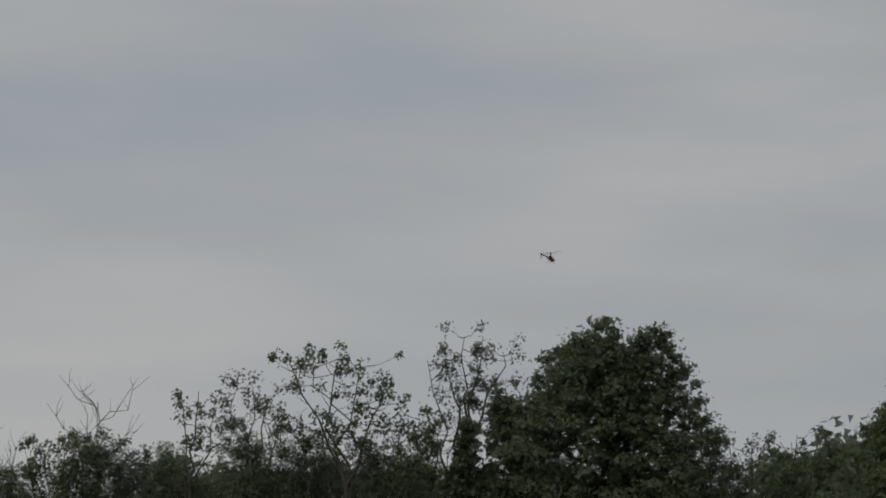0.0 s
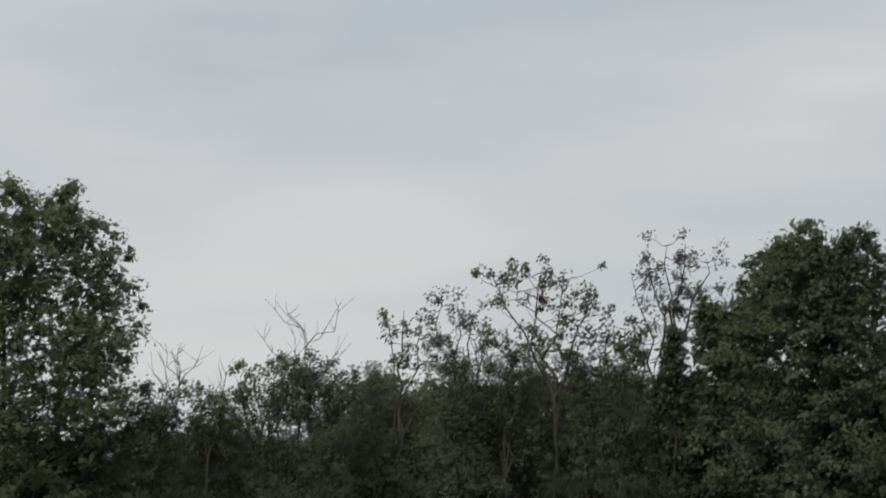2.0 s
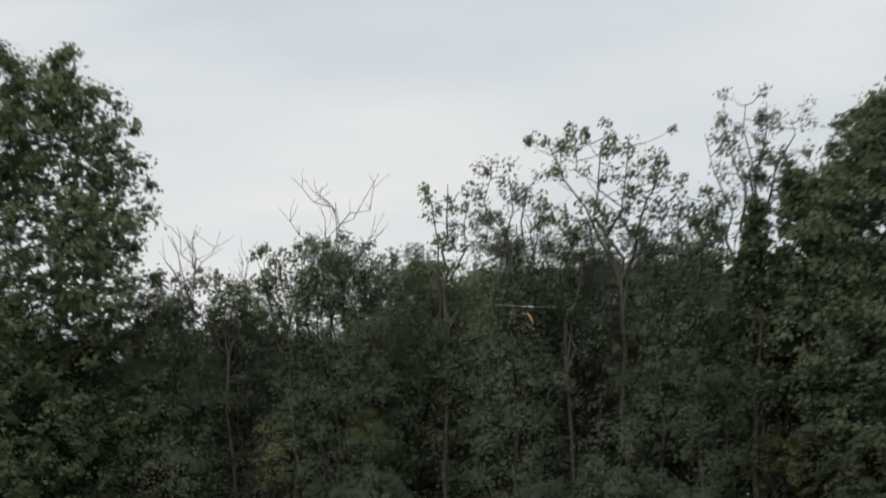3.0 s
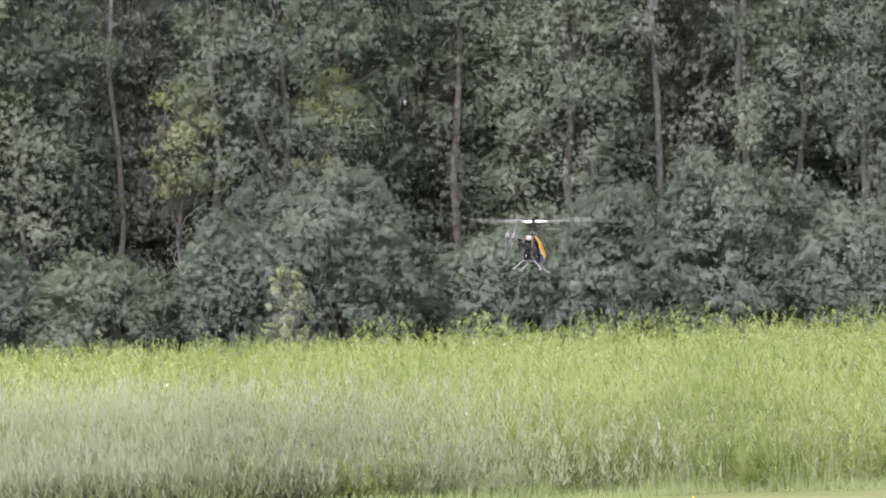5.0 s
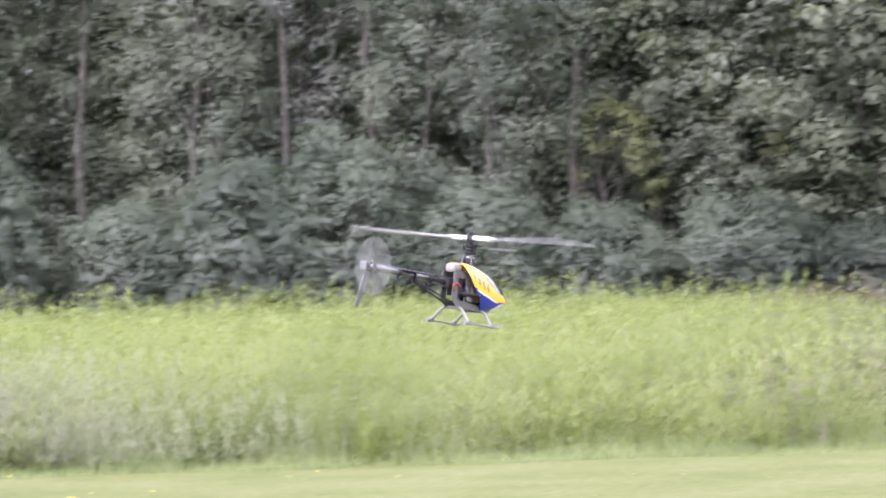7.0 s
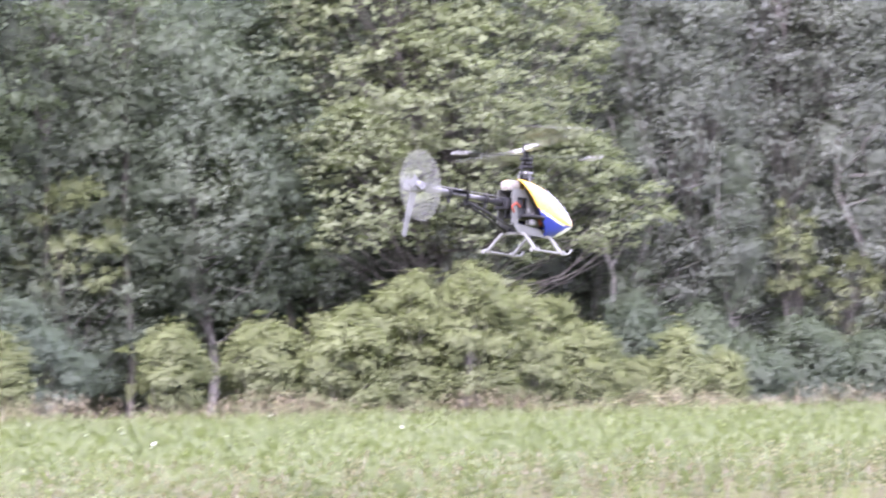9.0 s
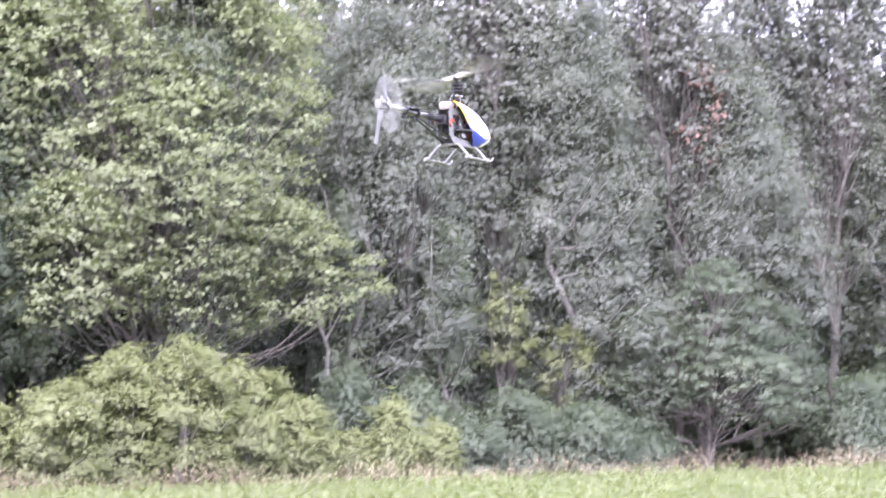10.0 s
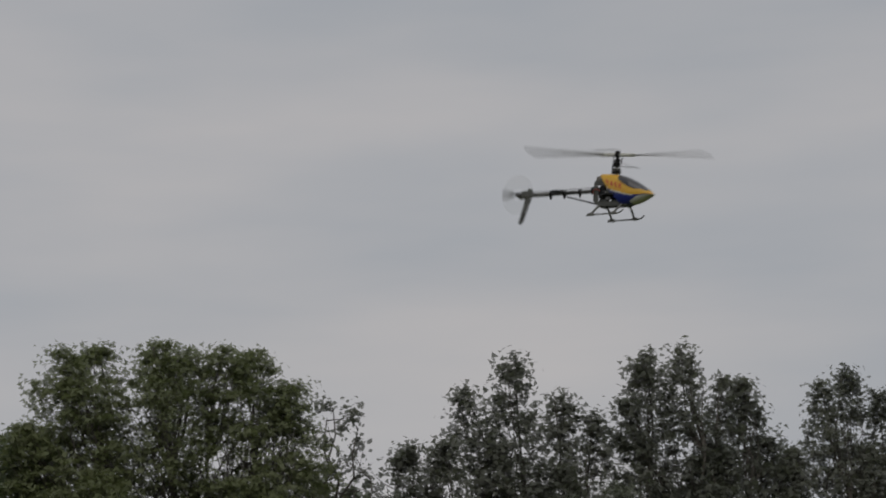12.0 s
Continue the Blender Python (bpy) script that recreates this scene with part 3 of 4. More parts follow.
# ---- trees ----
def build_trees():
    big = "large round-crowned tree with dense dark green leaves"
    tall = "slender tree with open tufts of leaves against the sky"
    mass = "leafy green tree in the row at the field's edge"
    # the tall ones of the skyline
    tree("tall broad cottonwood with dense green leaves", -16.5, 70, 22.8, 6.9, 3.0, LEAF_GREEN, 46000, 620, 0.22, seed=11, clump=0.44, name="cottonwood", limbs=40, core=6000, shape=0.4, rough=0.2, fine=True)
    tree("dark leafy tree beside the round-crowned one", 15.4, 70.4, 17.2, 2.3, 3.0, LEAF_DEEP, 15000, 220, 0.2, seed=62, clump=0.4, core=900, fine=True, shape=0.6, rough=0.5)
    tree(big, 20.1, 70, 20.3, 6.7, 2.5, LEAF_DEEP, 50000, 780, 0.22, seed=12, clump=0.42, name="round_tree", limbs=40, core=8000, fine=True, shape=0.62, rough=0.4)
    tree("leafy tree with lime-green leaves", 33.6, 71, 16.9, 2.1, 4.0, LEAF_GREEN, 12000, 300, 0.2, seed=13, clump=0.42, core=700)
    lobed_tree("broad tree with lime-green leaves in an open crown", 37.8, 69.6, [
        (-3.5, 0, 12.5, 18.9, 1.45), (-2.3, 0.6, 13, 19.4, 1.4), (-1.1, -0.4, 13, 19.45, 1.4), (0.1, 0.3, 13, 19.5, 1.4), (1.3, -0.2, 13, 19.5, 1.4),
        (2.7, 0.2, 12.5, 19.65, 1.45), (3.6, -0.3, 11, 18.7, 1.4), (-4.6, 0.2, 10, 16.8, 1.3), (-2.6, -0.6, 7.0, 15.5, 2.7), (2.0, -0.7, 7.2, 15.5, 2.6),
        (-0.3, -1.0, 5.8, 13.0, 2.8), (3.6, -1.4, 5.0, 8.8, 2.2), (-3.2, -1.5, 5.0, 9.2, 2.0), (0.6, -1.7, 4.8, 8.4, 1.8)],
        LEAF_LIME, 23, 0.16, BARK, 14, "lime_green_tree")
    for i, (x, top, fork, left, right, forks, tufts) in enumerate([
            (-5.4, 14.3, 9.5, -1.6, 1.5, 5, 60), (-2.2, 14.7, 10, -1.5, 1.4, 5, 52), (0.7, 17.0, 12.6, -0.9, 1.8, 3, 28), (3.5, 17.2, 12.2, -1.2, 1.2, 3, 40),
            (7.7, 18.8, 12.4, -3.5, 2.9, 5, 76), (13.3, 19.8, 13.6, -2.4, 2.3, 5, 66), (10.8, 16.0, 12, -1.5, 1.7, 4, 30),
            (26.4, 15.4, 10, -1.1, 1.0, 4, 34), (28.8, 15.8, 10, -1.4, 1.4, 4, 44), (-10.3, 13.8, 10, -1.6, 1.6, 4, 40), (-8.0, 13.4, 10, -1.4, 1.4, 4, 36),
            (-3.8, 14.9, 11, -1.3, 1.3, 4, 38), (5.6, 15.2, 11, -1.3, 1.2, 4, 40), (9.2, 15.4, 11, -1.2, 1.4, 4, 36),
            (11.9, 15.8, 11, -1.3, 1.3, 4, 44)]):
        open_tree(tall, x, 70 + 0.5 * (i % 3), top, fork, left, right, forks, tufts, LEAF_GREY if i % 2 else LEAF_GREEN, 40 + i)
    open_tree(tall, 45.2, 73.6, 19.2, 14.5, -0.9, 1.3, 3, 22, LEAF_GREY, 70)
    tree("dark narrow tree with close deep-green leaves", 13.2, 69.6, 15.3, 1.2, 7, LEAF_DEEP, 3600, 70, 0.17, seed=61, clump=0.28, point=0.5, shape=0.9, rough=0.8)
    for i, (x, lobes) in enumerate([
            (46.5, [(-0.6, 0, 10, 17.2, 1.15), (0.5, -0.3, 10, 17.45, 1.02)]),
            (50.0, [(-2.0, 0.1, 12, 19.2, 0.90), (-0.2, 0, 11, 20.5, 1.1), (1.5, 0.3, 11, 19.5, 1.15), (2.6, -0.2, 12, 18.9, 0.90), (-1.2, -0.4, 9, 17.6, 1.2), (0.9, -0.5, 9, 17.0, 1.2)]),
            (56.6, [(-1.5, 0.2, 12, 21.2, 1.02), (-0.2, 0, 12, 21.5, 1.1), (1.2, -0.2, 12, 20.5, 1.02), (2.4, 0.1, 12, 20.6, 1.02), (-2.4, 0, 12, 19.4, 1.02),
                    (3.5, 0.2, 11, 18.8, 1.02), (4.6, 0.3, 10, 18.3, 1.0), (0.3, -0.5, 9, 18.2, 1.6)]),
            (63.5, [(-1.2, 0, 12, 20.9, 0.90), (0.0, 0.2, 12, 21.4, 1.02), (1.3, -0.2, 12, 20.6, 1.02), (0.2, -0.3, 9, 18.6, 1.3), (-2.4, 0.3, 10, 18.4, 1.0), (2.4, 0.3, 10, 18.9, 1.15)]),
            (67.5, [(-1.0, 0, 12, 19.4, 1.15), (0.8, 0.2, 12, 19.0, 1.0)])]):
        y = 70.9 + 0.3 * (i % 2)
        k = y / 70
        lobes = [(dx, dy, foot, 1.6 + (top - 1.6) * k, half) for dx, dy, foot, top, half in lobes]
        lobed_tree("grey-green poplar with narrow rising tops", x * k, y, lobes, LEAF_GREY, 14, 0.19, BARK, 80 + i, "poplar", "poplars", 0.75, 0.33, 10.5)
    for i, (x, top, sp) in enumerate([(-8.8, 15.0, 1.9), (-7.0, 13.9, 1.2), (-2.9, 17.0, 2.6), (4.7, 16.0, 1.4), (44.6, 17.3, 2.1), (45.8, 17.0, 1.6)]):
        bare_tree("leafless grey dead tree with fine twigs", x * 1.035, 72.6, top * 1.03, sp, 120 + i)
    # the body of the row, front rank
    rng = np.random.default_rng(7)
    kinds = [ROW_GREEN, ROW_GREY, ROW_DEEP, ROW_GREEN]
    x = -24.0
    i = 0
    while x < 72:
        top = 12.9 if x < -6 else (15.4 if x < 14 else (13.4 if x < 33 else 16.0))
        if 15.5 < x < 26:
            top = 15.0
        half = rng.uniform(2.8, 4.3)
        if 33 < x < 46.5:
            top = 15.3
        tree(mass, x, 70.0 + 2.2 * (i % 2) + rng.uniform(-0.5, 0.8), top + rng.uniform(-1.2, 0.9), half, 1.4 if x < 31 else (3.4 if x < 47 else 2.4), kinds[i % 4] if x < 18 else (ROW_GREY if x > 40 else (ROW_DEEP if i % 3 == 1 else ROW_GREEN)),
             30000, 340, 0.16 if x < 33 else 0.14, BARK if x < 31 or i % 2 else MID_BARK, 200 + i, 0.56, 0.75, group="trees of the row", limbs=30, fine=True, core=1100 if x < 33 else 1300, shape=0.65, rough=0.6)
        x += half * 1.02
        i += 1
    # undergrowth beneath the trees
    for k in range(25):
        tree("dark undergrowth shrub beneath the trees", -27 + 4.0 * k + rng.uniform(-0.5, 0.5), 74.6 + rng.uniform(-0.6, 0.6), rng.uniform(5.0, 6.4), 2.8, 0.1, LEAF_DEEP,
             3200, 110, 0.3, BARK, 600 + k, 0.5, 0.8, "shrub", 2, "shrub", "undergrowth shrubs", 6, 150, True)
    # rear ranks close the view through the row
    for y, lift, n, size in ((76.5, 0.0, 4000, 0.40), (83.0, 1.0, 3200, 0.5), (91.0, 1.0, 2000, 0.75), (98.0, 1.0, 1600, 1.0)):
        x = -28.0
        while x < 82:
            tree("dark leafy tree deeper in the wood", x, y + rng.uniform(-1, 1), (13.7 if -4 < x < 33 else (11.2 if x < 0 else (16.6 if x < 58 else 15.5))) + lift + rng.uniform(-1, 0.6), 4.0, 0.2, LEAF_DEEP,
                 n, 150, size, BARK, 300 + i, 0.75, 0.7, group="trees deeper in the wood", limbs=6, core=200, fine=True)
            x += 3.9
            i += 1


def build_bushes():
    shrub = "dense rounded shrub with dull green leaves"
    rng = np.random.default_rng(9)
    for i, (x, top, half) in enumerate([(-14.5, 4.2, 3.0), (-11, 3.4, 2.4), (-8, 3.3, 2.2), (-4.8, 4.2, 2.2), (-2.4, 5.3, 2.7), (1.4, 3.6, 2.0), (4.2, 4.6, 2.3), (6.6, 5.3, 2.8),
                                        (10.0, 4.0, 2.3), (13.0, 3.4, 2.3), (16.5, 3.6, 2.4), (20.0, 3.2, 2.4), (24.0, 3.8, 2.6)]):
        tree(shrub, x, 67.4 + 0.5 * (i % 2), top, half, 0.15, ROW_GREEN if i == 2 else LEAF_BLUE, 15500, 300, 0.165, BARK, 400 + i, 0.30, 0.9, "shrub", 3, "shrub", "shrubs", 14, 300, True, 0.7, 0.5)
    for i, (x, top, half) in enumerate([(42.6, 4.2, 1.7), (45.2, 3.8, 1.6), (46.6, 2.6, 1.6), (49.0, 3.4, 1.7), (51.4, 3.0, 1.6), (53.4, 2.6, 1.4), (61.9, 3.8, 1.6), (64.6, 4.4, 2.2), (68.0, 4.0, 2.2)]):
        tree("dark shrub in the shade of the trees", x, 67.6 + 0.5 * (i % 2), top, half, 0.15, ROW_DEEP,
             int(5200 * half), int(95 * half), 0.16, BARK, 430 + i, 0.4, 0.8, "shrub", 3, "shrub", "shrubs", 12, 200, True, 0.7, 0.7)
    for i, (x, top, half) in enumerate([(27.9, 3.3, 1.0), (30.6, 3.3, 1.4), (32.5, 3.7, 1.7), (34.5, 4.4, 2.0), (36.6, 4.6, 2.0), (38.5, 4.1, 1.8), (40.0, 3.4, 1.1),
                                        (42.0, 2.3, 0.7), (43.0, 3.0, 0.8), (44.6, 2.4, 0.7), (23.2, 2.9, 0.9), (22.0, 2.4, 0.8)]):
        tree("yellow-green willow bush at the field's edge", x, 65.8 + 0.3 * (i % 2), top, half, 0.1, LEAF_WILLOW, int(9000 * half + 1200), int(58 * half + 14), 0.13, PALE_BARK,
             460 + i, 0.27, 0.8, "willow_bush", 3, "bush", "willow bushes", 14, 90, True, 0.5, 0.7)
    for i, (x, top, half) in enumerate([(-6.1, 7.6, 1.2), (-2.4, 7.7, 1.0), (13.8, 6.0, 1.5), (17.8, 6.6, 1.6), (23.0, 5.6, 1.8), (26.5, 7.0, 1.8), (49.4, 6.9, 1.2), (51.8, 5.4, 1.3)]):
        tree("young tree with bright yellow-green leaves", x, 69.4, top, half, top - 3.0, LEAF_WILLOW, int(1700 * half), int(30 * half), 0.13, BARK, 500 + i, 0.26, 0.8,
             "young_tree", group="young trees", limbs=12, core=0, fine=True)
    lobed_tree("spreading tree with layered sprays of deep green leaves", 56.5, 68.3, [
        (-2.2, 0, 2.6, 5.8, 1.7), (0, -0.4, 3.2, 7.4, 1.9), (2.2, 0, 2.6, 6.2, 1.7), (0.5, -1.0, 2.0, 4.6, 2.2), (3.6, 0.3, 2.0, 4.8, 1.3), (-3.2, 0.2, 1.6, 3.9, 1.2)],
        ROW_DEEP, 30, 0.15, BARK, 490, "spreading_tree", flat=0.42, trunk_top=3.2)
    for i, (x, top, half) in enumerate([(43.3, 9.2, 0.8), (47.2, 8.2, 0.85)]):
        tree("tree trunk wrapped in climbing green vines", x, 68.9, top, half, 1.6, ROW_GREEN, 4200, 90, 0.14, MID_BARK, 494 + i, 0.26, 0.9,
             "vine_covered_trunk", group="vine-covered trunks", limbs=10, core=60, fine=True, shape=0.3, rough=0.8)
    tree("pale green sapling standing above the weeds", -3.45, 64.5, 2.75, 0.62, 0.7, PLUME, 900, 46, 0.13, BARK, 480, 0.09, 0.6, "sapling", 1, "sapling", limbs=14, core=0)
    tree("dead branchy tree with red-brown leaves", 57.6, 69.6, 13.8, 0.9, 10.4, LEAF_DEAD, 420, 40, 0.16, BARK, 481, 0.22, 0.8, "dead_leaved_tree", 1, limbs=16, core=0)


build_ground()
build_field()
build_trees()
build_bushes()


# ---- the model helicopter: x ahead, y left, z up, from the rotor hub ----
YELLOW = plain_mat("yellow_gloss_paint", (0.55, 0.315, 0.025), 0.32, vary=0.05, coat=0.3, spec=0.4)
ORANGE = plain_mat("orange_red_flames", (0.42, 0.06, 0.010), 0.3, vary=0.1, coat=0.5)
BLUE = plain_mat("deep_blue_gloss_paint", (0.010, 0.020, 0.16), 0.32, vary=0.08, coat=0.15, spec=0.35)
WHITE = plain_mat("white_gloss_paint", (0.50, 0.505, 0.47), 0.35, vary=0.04, coat=0.3)
SMOKE = plain_mat("smoked_window", (0.02, 0.02, 0.024), 0.12, vary=0.1, coat=0.6)
CARBON = plain_mat("carbon_plate", (0.010, 0.010, 0.011), 0.45, vary=0.3, scale=300, spec=0.2)
BLACK = plain_mat("black_plastic", (0.008, 0.008, 0.0085), 0.5, vary=0.2, spec=0.2)
ALLOY = plain_mat("bare_alloy", (0.15, 0.15, 0.15), 0.38, 0.8, vary=0.1)
GREY = plain_mat("grey_alloy_frame", (0.075, 0.077, 0.070), 0.42, 0.3, vary=0.15, spec=0.4)
BOOM = plain_mat("glossy_boom_tube", (0.022, 0.022, 0.023), 0.28, 0.0, vary=0.1, coat=0.25, spec=0.5)
SLEEVE = plain_mat("silver_sleeve", (0.13, 0.13, 0.125), 0.35, 0.4, vary=0.1)
PACK = plain_mat("pale_battery_wrap", (0.12, 0.12, 0.125), 0.4, vary=0.1)
SKID = plain_mat("pale_skid_plastic", (0.105, 0.107, 0.097), 0.45, vary=0.05)
BLADE_WHITE = plain_mat("pale_rotor_blade", (0.24, 0.24, 0.245), 0.45, vary=0.04)
BEIGE = plain_mat("beige_receiver_case", (0.15, 0.138, 0.12), 0.5, vary=0.06)
RED = plain_mat("orange_red_wire", (0.22, 0.032, 0.014), 0.45, vary=0.1)
SWEEP = sweep_mat("tail_blade_sweep", 0.13)


def part(name, bm, material, parent, label=""):
    me = bpy.data.meshes.new(name)
    bm.to_mesh(me)
    bm.free()
    for m in material if isinstance(material, list) else [material]:
        me.materials.append(m)
    ob = new(name, me)
    ob.parent = parent
    return tagged(ob, label)


def block(bm, size, at, turn=(0, 0, 0), bevel=0.0015):
    r = bmesh.ops.create_cube(bm, size=1, matrix=pose(*at, *turn) @ Matrix.Diagonal((*size, 1)))
    if bevel:
        edges = list({e for v in r["verts"] for e in v.link_edges})
        bmesh.ops.bevel(bm, geom=edges, offset=bevel, segments=2, affect="EDGES", profile=0.6)


def rod(bm, a, b, r, r2=None, sides=12):
    a, b = Vector(a), Vector(b)
    m = Matrix.Translation((a + b) / 2) @ (b - a).to_track_quat("Z", "Y").to_matrix().to_4x4()
    bmesh.ops.create_cone(bm, cap_ends=True, segments=sides, radius1=r, radius2=r if r2 is None else r2, depth=(b - a).length, matrix=m)
    for f in bm.faces:
        f.smooth = len(f.verts) == 4


def pipe(bm, points, r, sides=8):
    v, f = tube(points, [r] * len(points), sides)
    vs = [bm.verts.new(p) for p in v]
    for q in f:
        bm.faces.new([vs[i] for i in q]).smooth = len(q) == 4


def plate(bm, outline, y, thick):
    """A flat plate in the upright plane, cut to the outline of (x, z) corners."""
    a = [bm.verts.new((x, y - thick / 2, z)) for x, z in outline]
    b = [bm.verts.new((x, y + thick / 2, z)) for x, z in outline]
    bm.faces.new(a)
    bm.faces.new(b[::-1])
    n = len(a)
    for i in range(n):
        bm.faces.new((a[i], b[i], b[(i + 1) % n], a[(i + 1) % n]))
    bmesh.ops.recalc_face_normals(bm, faces=bm.faces[:])


def hood_at(s, v, grow=0.0):
    """The canopy's skin: s from its open back to the nose, v from the ridge (0) round the left side to the keel (1)."""
    x = -0.062 + 0.242 * s
    top = -0.070 - 0.090 * s ** 2.2
    low = -0.196 + 0.036 * s ** 2.6
    wide = 0.043 * max(0.0, 1 - s ** 2.3) ** 0.5 * (0.86 + 0.30 * s)
    a = math.pi * abs(v)
    z = (top + low) / 2 + (top - low) / 2 * math.copysign(abs(math.cos(a)) ** 0.85, math.cos(a))
    y = wide * abs(math.sin(a)) ** 0.75
    down = (top - z) / max(top - low, 1e-4)
    x += 0.112 * (1 - s) ** 1.3 * down
    p = Vector((x, math.copysign(y, v) if v else 0, z))
    mid = Vector((0.045, 0, -0.13))
    return p + (p - mid).normalized() * grow


def canopy(heli):
    ns, nv = 48, 60
    bm = bmesh.new()
    grid = [[bm.verts.new(hood_at(i / ns * 0.999, j / nv)) for j in range(-nv, nv + 1)] for i in range(ns + 1)]
    for i in range(ns):
        for j in range(2 * nv):
            if i < 13 and abs(j - nv + 0.5) < 7 - 0.4 * i:
                continue  # the slot for the mast
            f = bm.faces.new((grid[i][j], grid[i + 1][j], grid[i + 1][j + 1], grid[i][j + 1]))
            f.smooth = True
            s, v = (i + 0.5) / ns, abs((j + 0.5) / nv - 1)
            f.material_index = 0
            edge = 0.50 + 0.12 * min(1.0, s / 0.55) - 0.05 * max(0.0, s - 0.55)
            if v > edge:
                f.material_index = 3 if v < edge + 0.025 and s < 0.6 else 2
            if v > edge + 0.05 + 0.55 * max(0.0, 0.70 - s) and s > 0.42:
                f.material_index = 3
            if 0.07 < s < 0.42 and edge - 0.18 < v < edge - 0.06 and math.sin(s * 62 + v * 24) > -0.1:
                f.material_index = 1
            if s < 0.05 and v > edge:
                f.material_index = 2
    bmesh.ops.remove_doubles(bm, verts=bm.verts[:], dist=0.0004)
    bmesh.ops.solidify(bm, geom=bm.faces[:], thickness=0.0012)
    hood = part("canopy", bm, [YELLOW, ORANGE, BLUE, WHITE], heli, "yellow, blue and white painted shell")
    bm = bmesh.new()
    grid = [[bm.verts.new(hood_at(0.37 + 0.54 * i / 14, j / 45 * (1 - 0.9 * abs(i / 14 - 0.5) ** 1.6), 0.0014)) for j in range(-21, 22)] for i in range(15)]
    for i in range(14):
        for j in range(42):
            bm.faces.new((grid[i][j], grid[i + 1][j], grid[i + 1][j + 1], grid[i][j + 1])).smooth = True
    part("window", bm, SMOKE, hood, "smoked dark window")


def build_helicopter():
    heli = tagged(new("model_helicopter"), "yellow and blue radio-controlled model helicopter in flight", "helicopter")
    canopy(heli)
    # side frames, with cut-outs between their bars
    for y in (-0.019, 0.019):
        bm = bmesh.new()
        plate(bm, [(-0.085, -0.098), (0.03, -0.090), (0.045, -0.108), (-0.085, -0.116)], y, 0.0022)
        plate(bm, [(-0.085, -0.172), (0.07, -0.180), (0.07, -0.196), (-0.06, -0.194)], y, 0.0022)
        plate(bm, [(-0.085, -0.116), (-0.066, -0.116), (-0.060, -0.173), (-0.085, -0.172)], y, 0.0022)
        plate(bm, [(-0.022, -0.112), (0.002, -0.111), (-0.008, -0.177), (-0.030, -0.176)], y, 0.0022)
        plate(bm, [(0.030, -0.107), (0.045, -0.108), (0.070, -0.180), (0.052, -0.179)], y, 0.0022)
        part("side_frame", bm, GREY, heli, "grey alloy side frame with cut-outs")
    bm = bmesh.new()
    block(bm, (0.030, 0.036, 0.024), (-0.045, 0, -0.150))
    block(bm, (0.045, 0.034, 0.010), (-0.02, 0, -0.186))
    part("chassis", bm, CARBON, heli, "black inner frame block")
    bm = bmesh.new()
    rod(bm, (0.030, 0, -0.172), (0.030, 0, -0.128), 0.0165, sides=20)
    rod(bm, (0.030, 0, -0.128), (0.030, 0, -0.118), 0.006)
    part("motor", bm, ALLOY, heli, "bright motor can")
    bm = bmesh.new()
    rod(bm, (-0.004, 0, -0.158), (-0.004, 0, -0.151), 0.046, sides=40)
    part("main_gear", bm, BLACK, heli)
    bm = bmesh.new()
    block(bm, (0.075, 0.030, 0.034), (0.088, 0, -0.150), (0, 6, 0), 0.003)
    rod(bm, (0.040, 0.006, -0.122), (0.100, 0.006, -0.126), 0.011, sides=16)
    part("battery", bm, PACK, heli, "pale wrapped battery pack")
    for at in ((-0.005, 0.012, -0.132), (-0.048, -0.012, -0.128), (0.02, -0.014, -0.105)):
        bm = bmesh.new()
        block(bm, (0.024, 0.011, 0.022), at)
        rod(bm, (at[0] + 0.006, at[1], at[2] + 0.011), (at[0] + 0.006, at[1], at[2] + 0.016), 0.0035)
        part("servo", bm, BLACK, heli)
    bm = bmesh.new()
    block(bm, (0.044, 0.030, 0.024), (-0.062, 0, -0.088), (0, -4, 0), 0.009)
    part("receiver", bm, BEIGE, heli, "beige receiver case")
    for path, r in (([(-0.055, -0.021, -0.135), (-0.075, -0.024, -0.128), (-0.088, -0.022, -0.136), (-0.080, -0.022, -0.150)], 0.0022),
                    ([(0.000, -0.022, -0.150), (0.018, -0.026, -0.158), (0.030, -0.022, -0.170)], 0.0024),
                    ([(-0.055, 0.021, -0.135), (-0.075, 0.024, -0.128), (-0.088, 0.022, -0.136)], 0.003)):
        bm = bmesh.new()
        pipe(bm, path, r)
        part("wire", bm, RED, heli, "orange-red wire")
    for size, at in (((0.030, 0.006, 0.012), (0.028, -0.024, -0.124)), ((0.020, 0.007, 0.016), (-0.012, -0.024, -0.166)), ((0.020, 0.007, 0.016), (-0.012, 0.024, -0.166))):
        bm = bmesh.new()
        block(bm, size, at, bevel=0.002)
        rod(bm, (at[0], at[1], at[2] + 0.004), (at[0] - 0.02, at[1] * 1.1, at[2] + 0.03), 0.0013, sides=6)
        part("linkage", bm, ALLOY, heli, "bright link arm and horn")
    # tail
    bm = bmesh.new()
    rod(bm, (-0.070, 0, -0.131), (-0.440, 0, -0.127), 0.0072, sides=20)
    part("tail_boom", bm, BOOM, heli, "glossy dark tube")
    bm = bmesh.new()
    rod(bm, (-0.308, 0, -0.1284), (-0.430, 0, -0.1271), 0.0080, sides=20)
    part("boom_sleeve", bm, SLEEVE, heli, "silver sleeve on the boom")
    bm = bmesh.new()
    block(bm, (0.030, 0.030, 0.026), (-0.088, 0, -0.131))
    part("boom_block", bm, BLACK, heli)
